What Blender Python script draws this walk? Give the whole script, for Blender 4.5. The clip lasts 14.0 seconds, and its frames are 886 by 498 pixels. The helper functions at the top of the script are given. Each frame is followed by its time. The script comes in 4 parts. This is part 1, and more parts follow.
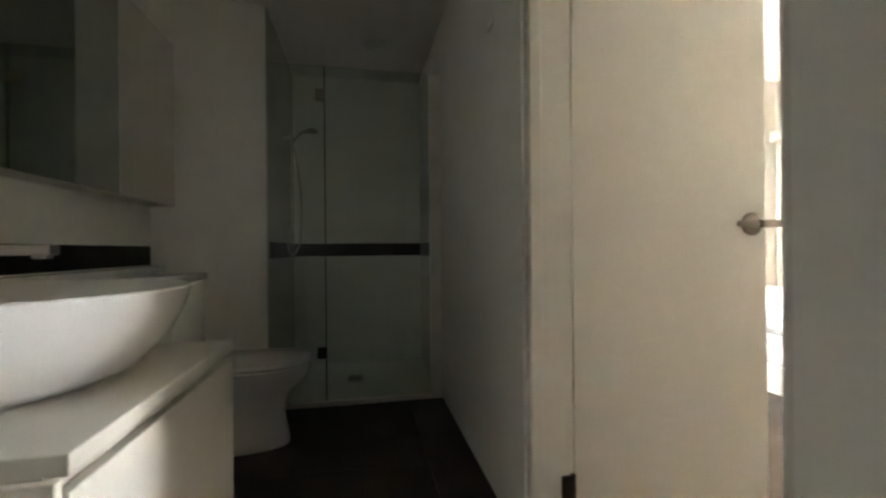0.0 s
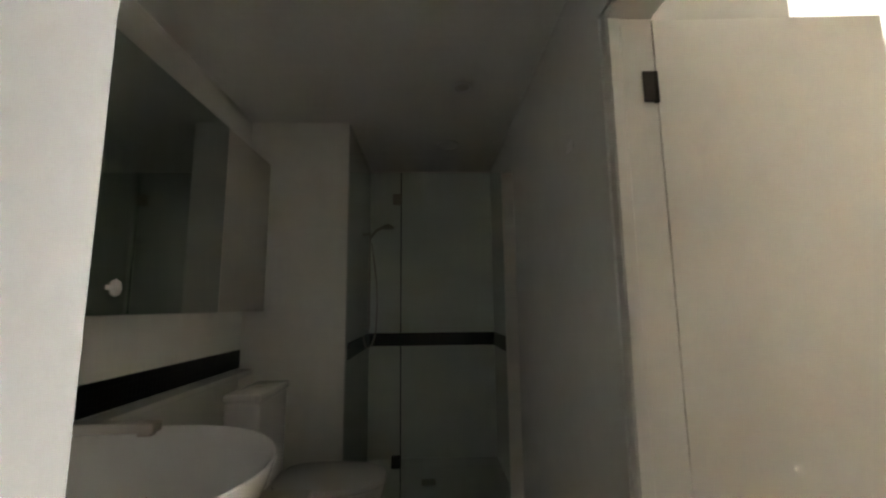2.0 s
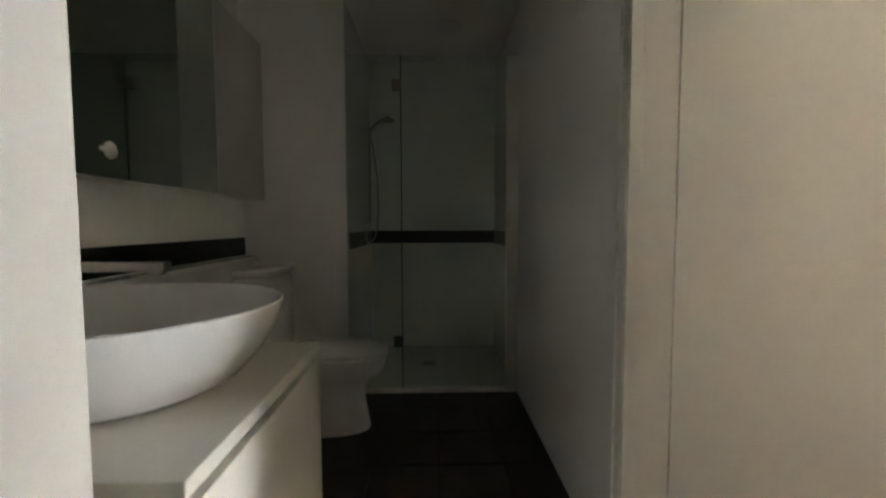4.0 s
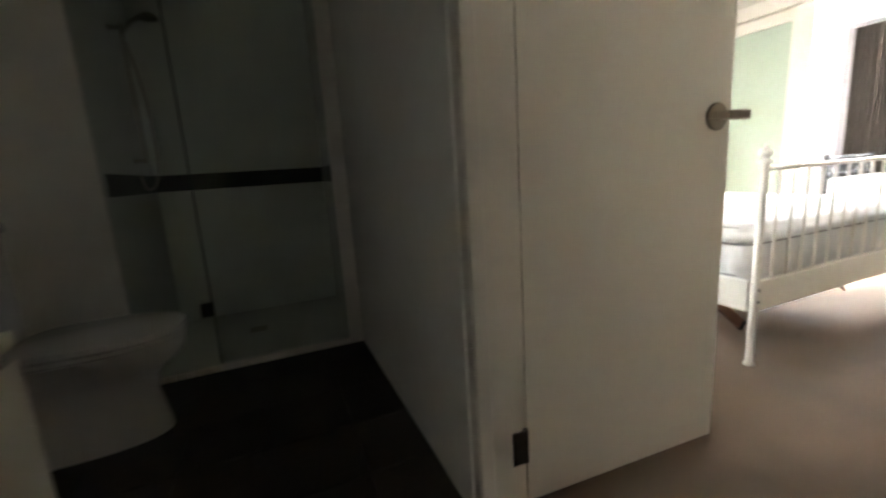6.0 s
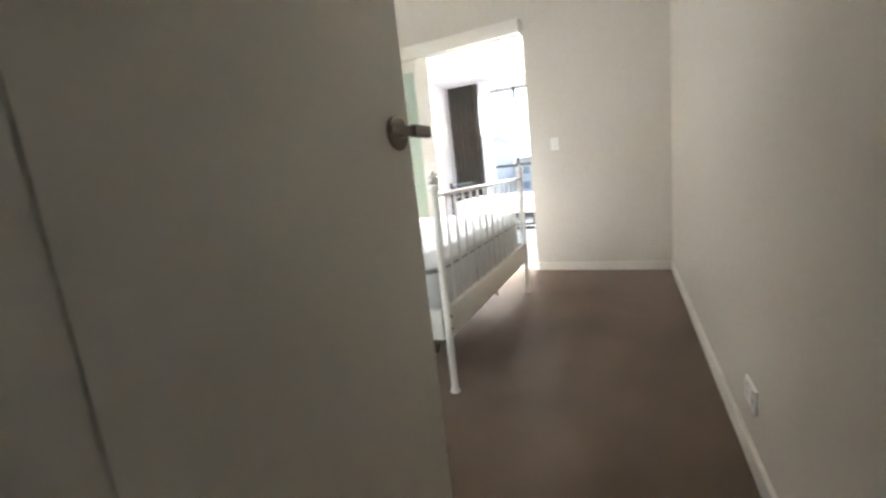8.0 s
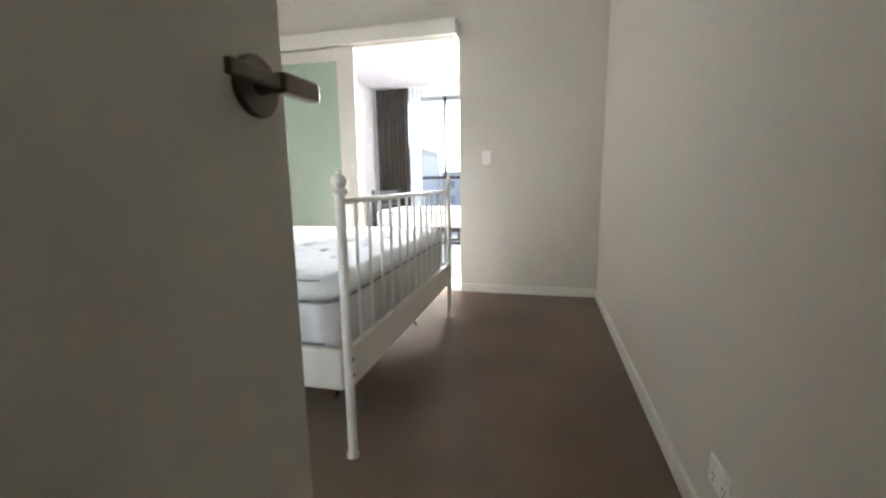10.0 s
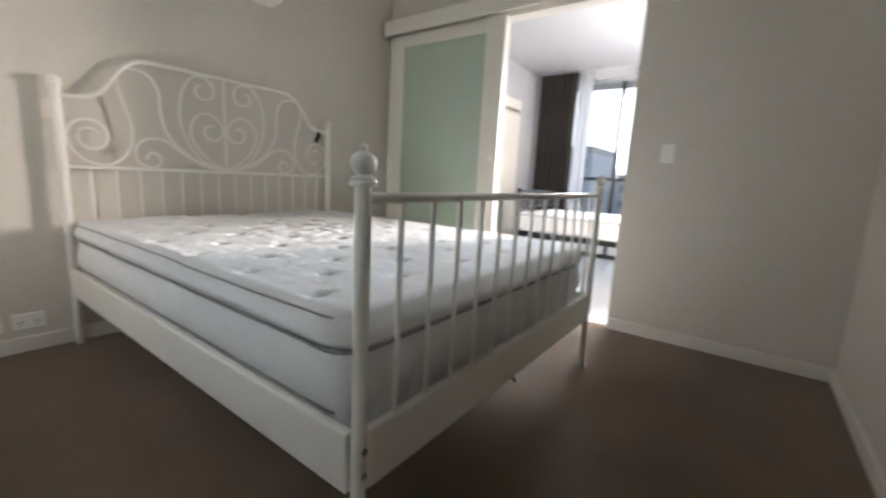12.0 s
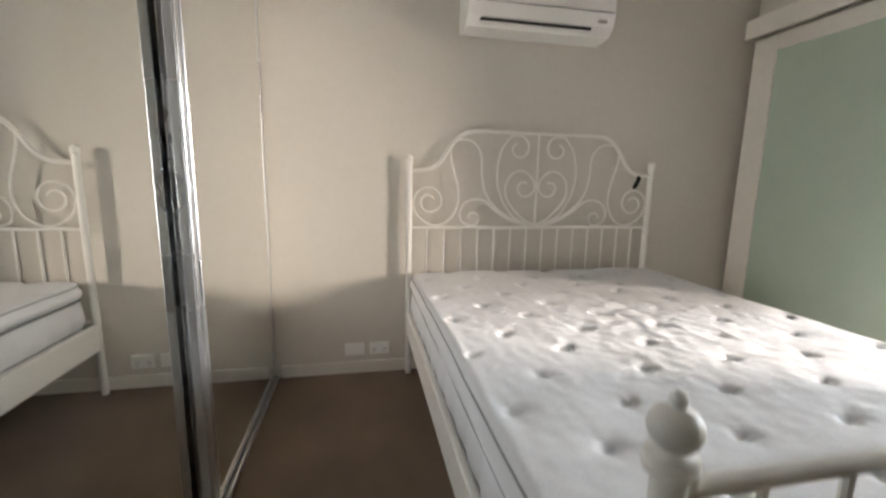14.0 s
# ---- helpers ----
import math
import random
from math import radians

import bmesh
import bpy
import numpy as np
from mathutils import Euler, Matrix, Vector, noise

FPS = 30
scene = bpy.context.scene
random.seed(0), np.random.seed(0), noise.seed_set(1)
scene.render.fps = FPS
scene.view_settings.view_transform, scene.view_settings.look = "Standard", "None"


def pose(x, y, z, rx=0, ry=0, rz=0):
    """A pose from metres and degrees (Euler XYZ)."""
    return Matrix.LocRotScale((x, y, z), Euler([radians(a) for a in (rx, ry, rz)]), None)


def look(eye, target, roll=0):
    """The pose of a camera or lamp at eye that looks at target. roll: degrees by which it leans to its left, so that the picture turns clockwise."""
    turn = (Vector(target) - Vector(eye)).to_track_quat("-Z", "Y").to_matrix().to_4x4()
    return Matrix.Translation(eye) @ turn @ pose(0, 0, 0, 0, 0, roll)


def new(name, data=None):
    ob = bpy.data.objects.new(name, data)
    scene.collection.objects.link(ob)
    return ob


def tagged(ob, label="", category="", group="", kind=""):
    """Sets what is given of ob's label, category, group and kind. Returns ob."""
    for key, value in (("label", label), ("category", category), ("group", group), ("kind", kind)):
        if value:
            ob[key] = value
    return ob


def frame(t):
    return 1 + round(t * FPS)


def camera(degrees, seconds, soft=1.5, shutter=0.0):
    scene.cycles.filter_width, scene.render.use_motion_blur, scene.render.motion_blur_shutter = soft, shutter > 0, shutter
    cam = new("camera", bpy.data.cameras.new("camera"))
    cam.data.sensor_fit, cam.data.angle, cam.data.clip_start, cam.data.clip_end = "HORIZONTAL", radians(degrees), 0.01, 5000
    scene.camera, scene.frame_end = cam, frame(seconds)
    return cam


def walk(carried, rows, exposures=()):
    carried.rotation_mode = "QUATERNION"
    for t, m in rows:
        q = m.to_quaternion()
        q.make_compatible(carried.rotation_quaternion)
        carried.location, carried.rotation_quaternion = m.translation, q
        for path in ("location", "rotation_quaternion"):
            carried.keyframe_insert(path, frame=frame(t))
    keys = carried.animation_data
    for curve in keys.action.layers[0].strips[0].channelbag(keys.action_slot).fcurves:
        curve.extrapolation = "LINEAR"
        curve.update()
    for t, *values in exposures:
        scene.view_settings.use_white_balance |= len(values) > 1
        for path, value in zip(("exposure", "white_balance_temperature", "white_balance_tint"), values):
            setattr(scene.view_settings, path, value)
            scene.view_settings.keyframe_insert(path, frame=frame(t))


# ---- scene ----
cam = camera(94.2, 14.0, soft=2.4, shutter=0.5)
PATH = [
    (0, (0.102, 0.075, 0.982), (0.486, 2.038, 0.983), -0.5),
    (0.5, (0.076, 0.107, 1.052), (0.29, 2.094, 1.128), -0.7),
    (1, (0.086, 0.145, 1.155), (0.205, 2.135, 1.322), -1.1),
    (1.5, (0.063, 0.124, 1.228), (0.152, 2.107, 1.471), -0.9),
    (2, (0.058, 0.125, 1.262), (0.123, 2.105, 1.538), -0.6),
    (2.5, (0.066, 0.127, 1.26), (0.1, 2.114, 1.487), -0.3),
    (3, (0.067, 0.124, 1.216), (0.087, 2.12, 1.339), 0.1),
    (5.5, (0.115, 0.299, 0.967), (0.567, 2.211, 0.596), -2.5),
    (6, (0.199, 0.442, 0.959), (0.952, 2.256, 0.582), -3.7),
    (6.5, (0.321, 0.595, 0.952), (1.402, 2.24, 0.602), -4.9),
    (7, (0.426, 0.698, 0.94), (1.82, 2.092, 0.601), -5.8),
    (7.5, (0.508, 0.758, 0.944), (2.14, 1.864, 0.603), -6.2),
    (8, (0.566, 0.789, 0.95), (2.355, 1.615, 0.608), -6.2),
    (8.5, (0.619, 0.821, 0.957), (2.496, 1.417, 0.612), -5.3),
    (11, (1.261, 0.917, 0.918), (3.175, 1.412, 0.618), 0.5),
    (11.5, (1.441, 0.878, 0.919), (3.246, 1.679, 0.603), 1.8),
    (12, (1.58, 0.938, 0.924), (3.174, 2.096, 0.583), 3.0),
    (12.5, (1.708, 1.04, 0.927), (2.964, 2.549, 0.55), 3.9),
    (13, (1.782, 1.127, 0.946), (2.613, 2.9, 0.54), 4.0),
    (13.5, (1.813, 1.189, 1.006), (2.309, 3.086, 0.61), 2.6),
    (14, (1.84, 1.225, 1.161), (2.227, 3.159, 0.83), 1.1),
]
walk(cam, [(t, look(eye, target, roll)) for t, eye, target, roll in PATH],
     [(0.0, 3.22, 6850, 11), (0.5, 3.08, 6850, 11), (1.5, 2.98, 6800, 11), (3.0, 3.00, 6800, 11), (5.5, 2.62, 6850, 11), (6.2, 2.25, 6800, 11), (7.0, 1.90, 6550, 10), (7.7, 1.70, 6400, 10), (8.5, 1.60, 6300, 9), (11.0, 0.75, 6250, 9), (12.0, 0.33, 6300, 10), (13.2, 0.30, 6500, 10.5), (14.0, 0.30, 6600, 11)])

# ---------- world and lights ----------
world = bpy.data.worlds.new("world")
scene.world = world
world.use_nodes = True
wn = world.node_tree.nodes
sky = wn.new("ShaderNodeTexSky")
sky.sky_type, sky.sun_disc = "NISHITA", False
sky.sun_elevation, sky.sun_rotation = radians(40), radians(120)
wn["Background"].inputs["Strength"].default_value = 0.15
world.node_tree.links.new(sky.outputs[0], wn["Background"].inputs["Color"])

sun_data = bpy.data.lights.new("sun", "SUN")
sun_data.energy, sun_data.angle, sun_data.color = 2.0, radians(0.5), (1.0, 0.93, 0.84)
sun = new("sun", sun_data)
sun.matrix_world = look((12, -6, 9), (7, 0, 0))

# daylight standing in the living room's glazed front: bright sky above, the dimmer city below
for zc, zh, yc, yw, watts, tint in ((1.665, 1.03, 0.61, 0.36, 150.0, (1.0, 0.86, 0.745)), (1.665, 1.03, 1.85, 1.18, 50.0, (0.9, 0.95, 1.0)), (0.625, 1.03, 0.98, 1.66, 22.0, (0.92, 0.95, 1.0))):
    win_data = bpy.data.lights.new("window_light", "AREA")
    win_data.shape, win_data.size, win_data.size_y = "RECTANGLE", yw, zh
    win_data.energy, win_data.color = watts, tint
    win_data.spread = radians(75)
    win = new("window_light", win_data)
    win.matrix_world = look((7.12, yc, zc), (0, yc, zc - 1.7))
scene.cycles.diffuse_bounces, scene.cycles.max_bounces = 10, 16


# ---------- materials ----------
def principled(name, color, rough=0.6, metal=0.0, noise_scale=0.0, vary=0.08, bump=0.0, bump_scale=200.0, stain_scale=2.0, spec=0.5, island=False):
    m = bpy.data.materials.new(name)
    m.use_nodes = True
    nt = m.node_tree
    n, link = nt.nodes, nt.links
    b = n["Principled BSDF"]
    b.inputs["Base Color"].default_value = (*color, 1)
    b.inputs["Roughness"].default_value = rough
    b.inputs["Metallic"].default_value = metal
    b.inputs["Specular IOR Level"].default_value = spec
    co = n.new("ShaderNodeTexCoord")
    if noise_scale:
        fine = n.new("ShaderNodeTexNoise")
        fine.inputs["Scale"].default_value, fine.inputs["Detail"].default_value = noise_scale, 4
        big = n.new("ShaderNodeTexNoise")
        big.inputs["Scale"].default_value, big.inputs["Detail"].default_value = stain_scale, 3
        mix = n.new("ShaderNodeMath")
        mix.operation = "ADD"
        link.new(co.outputs["Object"], fine.inputs["Vector"])
        link.new(co.outputs["Object"], big.inputs["Vector"])
        link.new(fine.outputs["Fac"], mix.inputs[0])
        link.new(big.outputs["Fac"], mix.inputs[1])
        ramp = n.new("ShaderNodeMapRange")
        ramp.inputs["From Min"].default_value, ramp.inputs["From Max"].default_value = 0.6, 1.4
        ramp.inputs["To Min"].default_value, ramp.inputs["To Max"].default_value = 1 - vary, 1 + vary
        link.new(mix.outputs[0], ramp.inputs["Value"])
        tint = n.new("ShaderNodeVectorMath")
        tint.operation = "SCALE"
        tint.inputs[0].default_value = color
        link.new(ramp.outputs[0], tint.inputs["Scale"])
        link.new(tint.outputs[0], b.inputs["Base Color"])
        rr = n.new("ShaderNodeMapRange")
        rr.inputs["From Min"].default_value, rr.inputs["From Max"].default_value = 0.3, 0.7
        rr.inputs["To Min"].default_value, rr.inputs["To Max"].default_value = max(rough - 0.06, 0), min(rough + 0.06, 1)
        link.new(big.outputs["Fac"], rr.inputs["Value"])
        link.new(rr.outputs[0], b.inputs["Roughness"])
    if bump:
        bn = n.new("ShaderNodeTexNoise")
        bn.inputs["Scale"].default_value, bn.inputs["Detail"].default_value = bump_scale, 3
        link.new(co.outputs["Object"], bn.inputs["Vector"])
        bp = n.new("ShaderNodeBump")
        bp.inputs["Strength"].default_value, bp.inputs["Distance"].default_value = bump, 0.004
        link.new(bn.outputs["Fac"], bp.inputs["Height"])
        link.new(bp.outputs[0], b.inputs["Normal"])
    return m


def glassy(name, color, gloss=0.9):
    """Clear thin glass: see-through with a Fresnel-driven gloss."""
    m = bpy.data.materials.new(name)
    m.use_nodes = True
    n, link = m.node_tree.nodes, m.node_tree.links
    n.remove(n["Principled BSDF"])
    clear = n.new("ShaderNodeBsdfTransparent")
    clear.inputs["Color"].default_value = (*color, 1)
    shine = n.new("ShaderNodeBsdfGlossy")
    shine.inputs["Roughness"].default_value = 0.02
    fres = n.new("ShaderNodeFresnel")
    fres.inputs["IOR"].default_value = 1.45
    scale = n.new("ShaderNodeMath")
    scale.operation = "MULTIPLY"
    scale.inputs[1].default_value = gloss
    mix = n.new("ShaderNodeMixShader")
    link.new(fres.outputs[0], scale.inputs[0])
    link.new(scale.outputs[0], mix.inputs[0])
    link.new(clear.outputs[0], mix.inputs[1])
    link.new(shine.outputs[0], mix.inputs[2])
    link.new(mix.outputs[0], n["Material Output"].inputs["Surface"])
    return m


PAINT = principled("wall_paint", (0.63, 0.602, 0.545), 0.75, 0, 30, 0.03, 0.08, 250, 1.2, 0.3)
# living room white, greyed and cooled in colour to tone down its daylight
LIVING_PAINT_DIMMED = principled("living_paint_dimmed", (0.5, 0.505, 0.53), 0.7, 0, 30, 0.03, 0.06, 250, 1.2, 0.3)
CEILING = principled("ceiling_paint", (0.85, 0.84, 0.81), 0.85, 0, 25, 0.03, 0.05, 250, 1.0, 0.2)
GLOSS_WHITE = principled("gloss_white_paint", (0.75, 0.727, 0.667), 0.38, 0, 18, 0.025, 0.03, 120, 2.0)
TRIM = principled("trim_paint", (0.75, 0.727, 0.672), 0.4, 0, 20, 0.03, 0.03, 120, 2.5)
CARPET = principled("brown_carpet", (0.172, 0.12, 0.08), 0.97, 0, 180, 0.4, 1.0, 420, 2.6, 0.1)
carpet_bsdf = CARPET.node_tree.nodes["Principled BSDF"]
carpet_bsdf.inputs["Sheen Weight"].default_value, carpet_bsdf.inputs["Sheen Roughness"].default_value = 0.28, 0.4
carpet_bsdf.inputs["Sheen Tint"].default_value = (0.95, 0.96, 1.0, 1)
DARK_TILE = principled("dark_floor_tile", (0.045, 0.036, 0.029), 0.42, 0, 40, 0.3, 0.15, 90, 3.0)
GROUT = principled("grout", (0.03, 0.026, 0.022), 0.9, 0, 80, 0.2, 0.2, 300)
WALL_TILE = principled("wall_tile", (0.9, 0.895, 0.85), 0.16, 0, 14, 0.03, 0.03, 40, 2.0)
BLACK_MOSAIC = principled("black_mosaic", (0.006, 0.005, 0.0055), 0.4, 0, 60, 0.5, 0.1, 90, 2.0, 0.25)
PORCELAIN = principled("porcelain", (0.8, 0.79, 0.77), 0.08, 0, 6, 0.015)
LAMINATE = principled("white_laminate", (0.62, 0.595, 0.53), 0.5, 0, 14, 0.02, 0.02, 80)
BED_WHITE = principled("white_powder_coat", (0.8, 0.785, 0.745), 0.38, 0, 40, 0.03, 0.05, 160)
MATTRESS = principled("mattress_ticking", (0.71, 0.715, 0.73), 0.9, 0, 120, 0.05, 0.35, 320, 5.0, 0.15)
mt = MATTRESS.node_tree
damask = mt.nodes.new("ShaderNodeTexVoronoi")
damask.feature = "SMOOTH_F1"
damask.inputs["Scale"].default_value = 26
emboss = mt.nodes.new("ShaderNodeBump")
emboss.inputs["Strength"].default_value, emboss.inputs["Distance"].default_value = 0.3, 0.006
where = mt.nodes.new("ShaderNodeTexCoord")
mt.links.new(where.outputs["Object"], damask.inputs["Vector"])
mt.links.new(damask.outputs["Distance"], emboss.inputs["Height"])
mt.links.new(mt.nodes["Bump"].outputs[0], emboss.inputs["Normal"])
mt.links.new(emboss.outputs[0], mt.nodes["Principled BSDF"].inputs["Normal"])
PIPING = principled("grey_piping", (0.25, 0.255, 0.26), 0.8, 0, 200, 0.15)
CHROME = principled("satin_chrome", (0.42, 0.38, 0.33), 0.34, 1.0, 60, 0.06)
HANDLE = principled("satin_bronze", (0.2, 0.175, 0.15), 0.36, 1.0, 60, 0.08)
BRIGHT_ALU = principled("bright_aluminium", (0.8, 0.81, 0.82), 0.3, 1.0, 60, 0.05)
DARK_METAL = principled("dark_bronze_hinge", (0.06, 0.055, 0.05), 0.45, 0.7, 60, 0.15)
BLACK_METAL = principled("black_metal", (0.02, 0.02, 0.022), 0.45, 0.2, 50, 0.15)
SLAT_WOOD = principled("red_brown_slat_wood", (0.24, 0.1, 0.055), 0.5, 0, 60, 0.25, 0.15, 140, 6.0)
RUBBER_AND_SHADE = principled("black_rubber_and_shade", (0.012, 0.012, 0.012), 0.85, 0, 90, 0.2)
MIRROR = principled("mirror_silver", (0.86, 0.88, 0.87), 0.01, 1.0)
# silver darkened to about half so the cabinet's reflection stays dim
CABINET_MIRROR = principled("darkened_mirror_silver", (0.46, 0.5, 0.46), 0.02, 1.0, 5, 0.05)
ROCKER = principled("grey_switch_rocker", (0.78, 0.775, 0.75), 0.4, 0, 30, 0.02)
FROSTED = principled("frosted_green_glass", (0.42, 0.515, 0.425), 0.4, 0, 8, 0.03, 0.02, 60, 1.5)
CLEAR = glassy("shower_glass", (0.95, 0.99, 0.975))
PANE = glassy("window_glass", (0.98, 0.99, 0.99))
GLASS_EDGE = principled("green_glass_edge", (0.02, 0.06, 0.05), 0.2)
CURTAIN = principled("charcoal_curtain", (0.075, 0.068, 0.062), 0.95, 0, 140, 0.2, 0.4, 500, 3.0, 0.1)
SHEER = principled("white_sheer", (0.85, 0.87, 0.9), 0.9, 0, 60, 0.03)
SHEER.node_tree.nodes["Principled BSDF"].inputs["Transmission Weight"].default_value = 0.5
PLASTIC = principled("white_plastic", (0.85, 0.845, 0.82), 0.35, 0, 30, 0.02)
DARK_SLOT = principled("dark_slot", (0.02, 0.02, 0.02), 0.6)
LIVING_FLOOR = principled("pale_floor", (0.42, 0.43, 0.45), 0.35, 0, 30, 0.06, 0.04, 100, 2.0)
CONCRETE = principled("balcony_concrete", (0.4, 0.39, 0.37), 0.85, 0, 30, 0.12, 0.3, 120)
FACADE = principled("far_facade", (0.5, 0.52, 0.55), 0.7, 0, 3, 0.1)
FACADE_GLASS = principled("far_window", (0.18, 0.24, 0.3), 0.2, 0, 2, 0.1)

HAZE = bpy.data.materials.new("bright_haze")
HAZE.use_nodes = True
haze_bsdf = HAZE.node_tree.nodes["Principled BSDF"]
haze_bsdf.inputs["Base Color"].default_value = (0.8, 0.82, 0.85, 1)
haze_bsdf.inputs["Emission Color"].default_value = (0.95, 0.97, 1.0, 1)
haze_bsdf.inputs["Emission Strength"].default_value = 1.5


# ---------- mesh helpers ----------
def finish(name, bm, mat, smooth=False):
    bmesh.ops.recalc_face_normals(bm, faces=bm.faces)
    me = bpy.data.meshes.new(name)
    bm.to_mesh(me)
    bm.free()
    me.materials.append(mat)
    if smooth:
        me.polygons.foreach_set("use_smooth", [True] * len(me.polygons))
        me.set_sharp_from_angle(angle=radians(40))
    ob = new(name, me)
    return ob


def part(name, bm, mat, parent, label="", smooth=False):
    ob = finish(name, bm, mat, smooth)
    ob.parent = parent
    if label:
        tagged(ob, label)
    return ob


def thing(name, at, label, category, group="", kind=""):
    e = new(name)
    e.location = at
    e.empty_display_size = 0.1
    bpy.context.view_layer.update()
    return tagged(e, label, category, group, kind)


def add_box(bm, x0, y0, z0, x1, y1, z1, bevel=0.0, seg=1):
    vs = [bm.verts.new(p) for p in ((x0, y0, z0), (x1, y0, z0), (x1, y1, z0), (x0, y1, z0), (x0, y0, z1), (x1, y0, z1), (x1, y1, z1), (x0, y1, z1))]
    fs = [bm.faces.new([vs[i] for i in f]) for f in ((0, 3, 2, 1), (4, 5, 6, 7), (0, 1, 5, 4), (1, 2, 6, 5), (2, 3, 7, 6), (3, 0, 4, 7))]
    if bevel:
        es = list({e for f in fs for e in f.edges})
        bmesh.ops.bevel(bm, geom=es, offset=bevel, segments=seg, profile=0.5, affect="EDGES")
    return bm


def box(x0, y0, z0, x1, y1, z1, bevel=0.0, seg=1):
    return add_box(bmesh.new(), x0, y0, z0, x1, y1, z1, bevel, seg)


def lathe(profile, at=(0, 0, 0), n=20, axis="z", sx=1.0, sy=1.0):
    """A turned solid from (radius, height) pairs."""
    bm = bmesh.new()
    rings = []
    for r, h in profile:
        ring = []
        for k in range(n):
            a = 2 * math.pi * k / n
            u, v = r * math.cos(a) * sx, r * math.sin(a) * sy
            p = (u, v, h) if axis == "z" else (h, u, v) if axis == "x" else (u, h, v)
            ring.append(bm.verts.new(Vector(p) + Vector(at)))
        rings.append(ring)
    for a, b in zip(rings, rings[1:]):
        for k in range(n):
            bm.faces.new((a[k], a[(k + 1) % n], b[(k + 1) % n], b[k]))
    bm.faces.new(rings[0])
    bm.faces.new(rings[-1])
    return bm


def add_tube(bm, points, r, n=8):
    """A round bar that follows points."""
    pts = [Vector(p) for p in points]
    rings = []
    side = None
    for i, p in enumerate(pts):
        d = (pts[min(i + 1, len(pts) - 1)] - pts[max(i - 1, 0)]).normalized()
        if side is None:
            side = d.orthogonal().normalized()
        side = (side - d * side.dot(d)).normalized()
        up = d.cross(side)
        rings.append([bm.verts.new(p + r * (math.cos(2 * math.pi * k / n) * side + math.sin(2 * math.pi * k / n) * up)) for k in range(n)])
    for a, b in zip(rings, rings[1:]):
        for k in range(n):
            bm.faces.new((a[k], a[(k + 1) % n], b[(k + 1) % n], b[k]))
    bm.faces.new(rings[0])
    bm.faces.new(rings[-1])
    return bm


def tube(points, r, n=8):
    return add_tube(bmesh.new(), points, r, n)


def spline(points, steps=8):
    """A smooth line through points (Catmull-Rom)."""
    p = [Vector(q) for q in points]
    p = [2 * p[0] - p[1]] + p + [2 * p[-1] - p[-2]]
    out = []
    for a, b, c, d in zip(p, p[1:], p[2:], p[3:]):
        for k in range(steps):
            t = k / steps
            out.append(0.5 * (2 * b + (c - a) * t + (2 * a - 5 * b + 4 * c - d) * t * t + (3 * b - a - 3 * c + d) * t ** 3))
    return out + [p[-2]]


def structure(name, bm, mat, label):
    return tagged(finish(name, bm, mat), label, name.split("_")[0], kind="structure")


def boxes(*rows):
    bm = bmesh.new()
    for r in rows:
        add_box(bm, *r)
    return bm


# ---------- plan ----------
BX0, BX1 = -1.105, 0.615        # bathroom's side walls
BY0, BY1 = -0.45, 3.755        # its back and the shower's end
BH = 2.48
SCREEN = 2.764                 # shower screen
WX = 0.755                     # bedroom side of the bathroom wall
DOOR0, DOOR1, DOORH = 0.485, 1.345, 2.165
PY = 0.466                    # passage wall
RX = 4.347                    # wall to the living room
OP0, OP1, OPH = 1.577, 2.52, 2.065
HY = 3.621                    # headboard wall
MX = 1.34                    # mirrored wardrobe front
WARD = 1.4
H = 2.7
LX0, LX1, LY0, LY1, LH = 4.457, 7.0, 0.02, 3.45, 2.34

# ---------- large structure ----------
structure("wall_bath_west", box(BX0 - 0.1, BY0 - 0.1, 0, BX0, BY1 + 0.1, 2.8), WALL_TILE, "pale glossy tiled bathroom wall behind the vanity")
# the south end is out of view: set near and pale to return light
structure("wall_bath_south", box(BX0, BY0 - 0.1, 0, BX1, BY0, 2.8), WALL_TILE, "unseen pale bathroom end wall added to bounce light")
structure("wall_shower_end", box(BX0, BY1, 0, BX1, BY1 + 0.1, 2.8), WALL_TILE, "pale tiled end wall of the shower")
structure("wall_shower_nib", box(BX0, SCREEN - 0.02, 0, -0.468, BY1, BH), WALL_TILE, "boxed-out wall between toilet and shower")
structure("wall_bath_east", boxes((BX1, BY0 - 0.1, 0, WX, DOOR0, 2.8), (BX1, DOOR1, 0, WX, BY1 + 0.1, 2.8), (BX1, DOOR0, DOORH + 0.03, WX, DOOR1, 2.8)), WALL_TILE, "pale bathroom wall with the doorway to the bedroom")
structure("wall_vanity_nib", box(BX0, 0.42, 0, -0.436, 0.738, BH), PAINT, "white wall end beside the vanity")
structure("ceiling_bath", box(BX0, BY0, BH, BX1, BY1, BH + 0.1), CEILING, "flat dim bathroom ceiling")
structure("floor_bath", box(BX0, BY0, -0.1, WX, BY1, -0.006), GROUT, "dark tiled bathroom floor")

structure("wall_passage", box(WX, PY - 0.1, 0, LX0, PY, 2.8), PAINT, "plain off-white bedroom wall along the passage")
structure("wall_wardrobe_end", box(WX, WARD, 0, MX - 0.02, WARD + 0.08, 2.8), PAINT, "short wall behind the open bathroom door")
structure("wall_head", box(WX, HY, 0, LX0, HY + 0.1, 2.8), PAINT, "off-white wall behind the headboard")
structure("wall_sliding", boxes((RX, PY, 0, LX0, OP0, 2.8), (RX, OP1, 0, LX0, HY, 2.8), (RX, OP0, OPH, LX0, OP1, 2.8)), PAINT, "off-white wall with the wide opening to the living room")
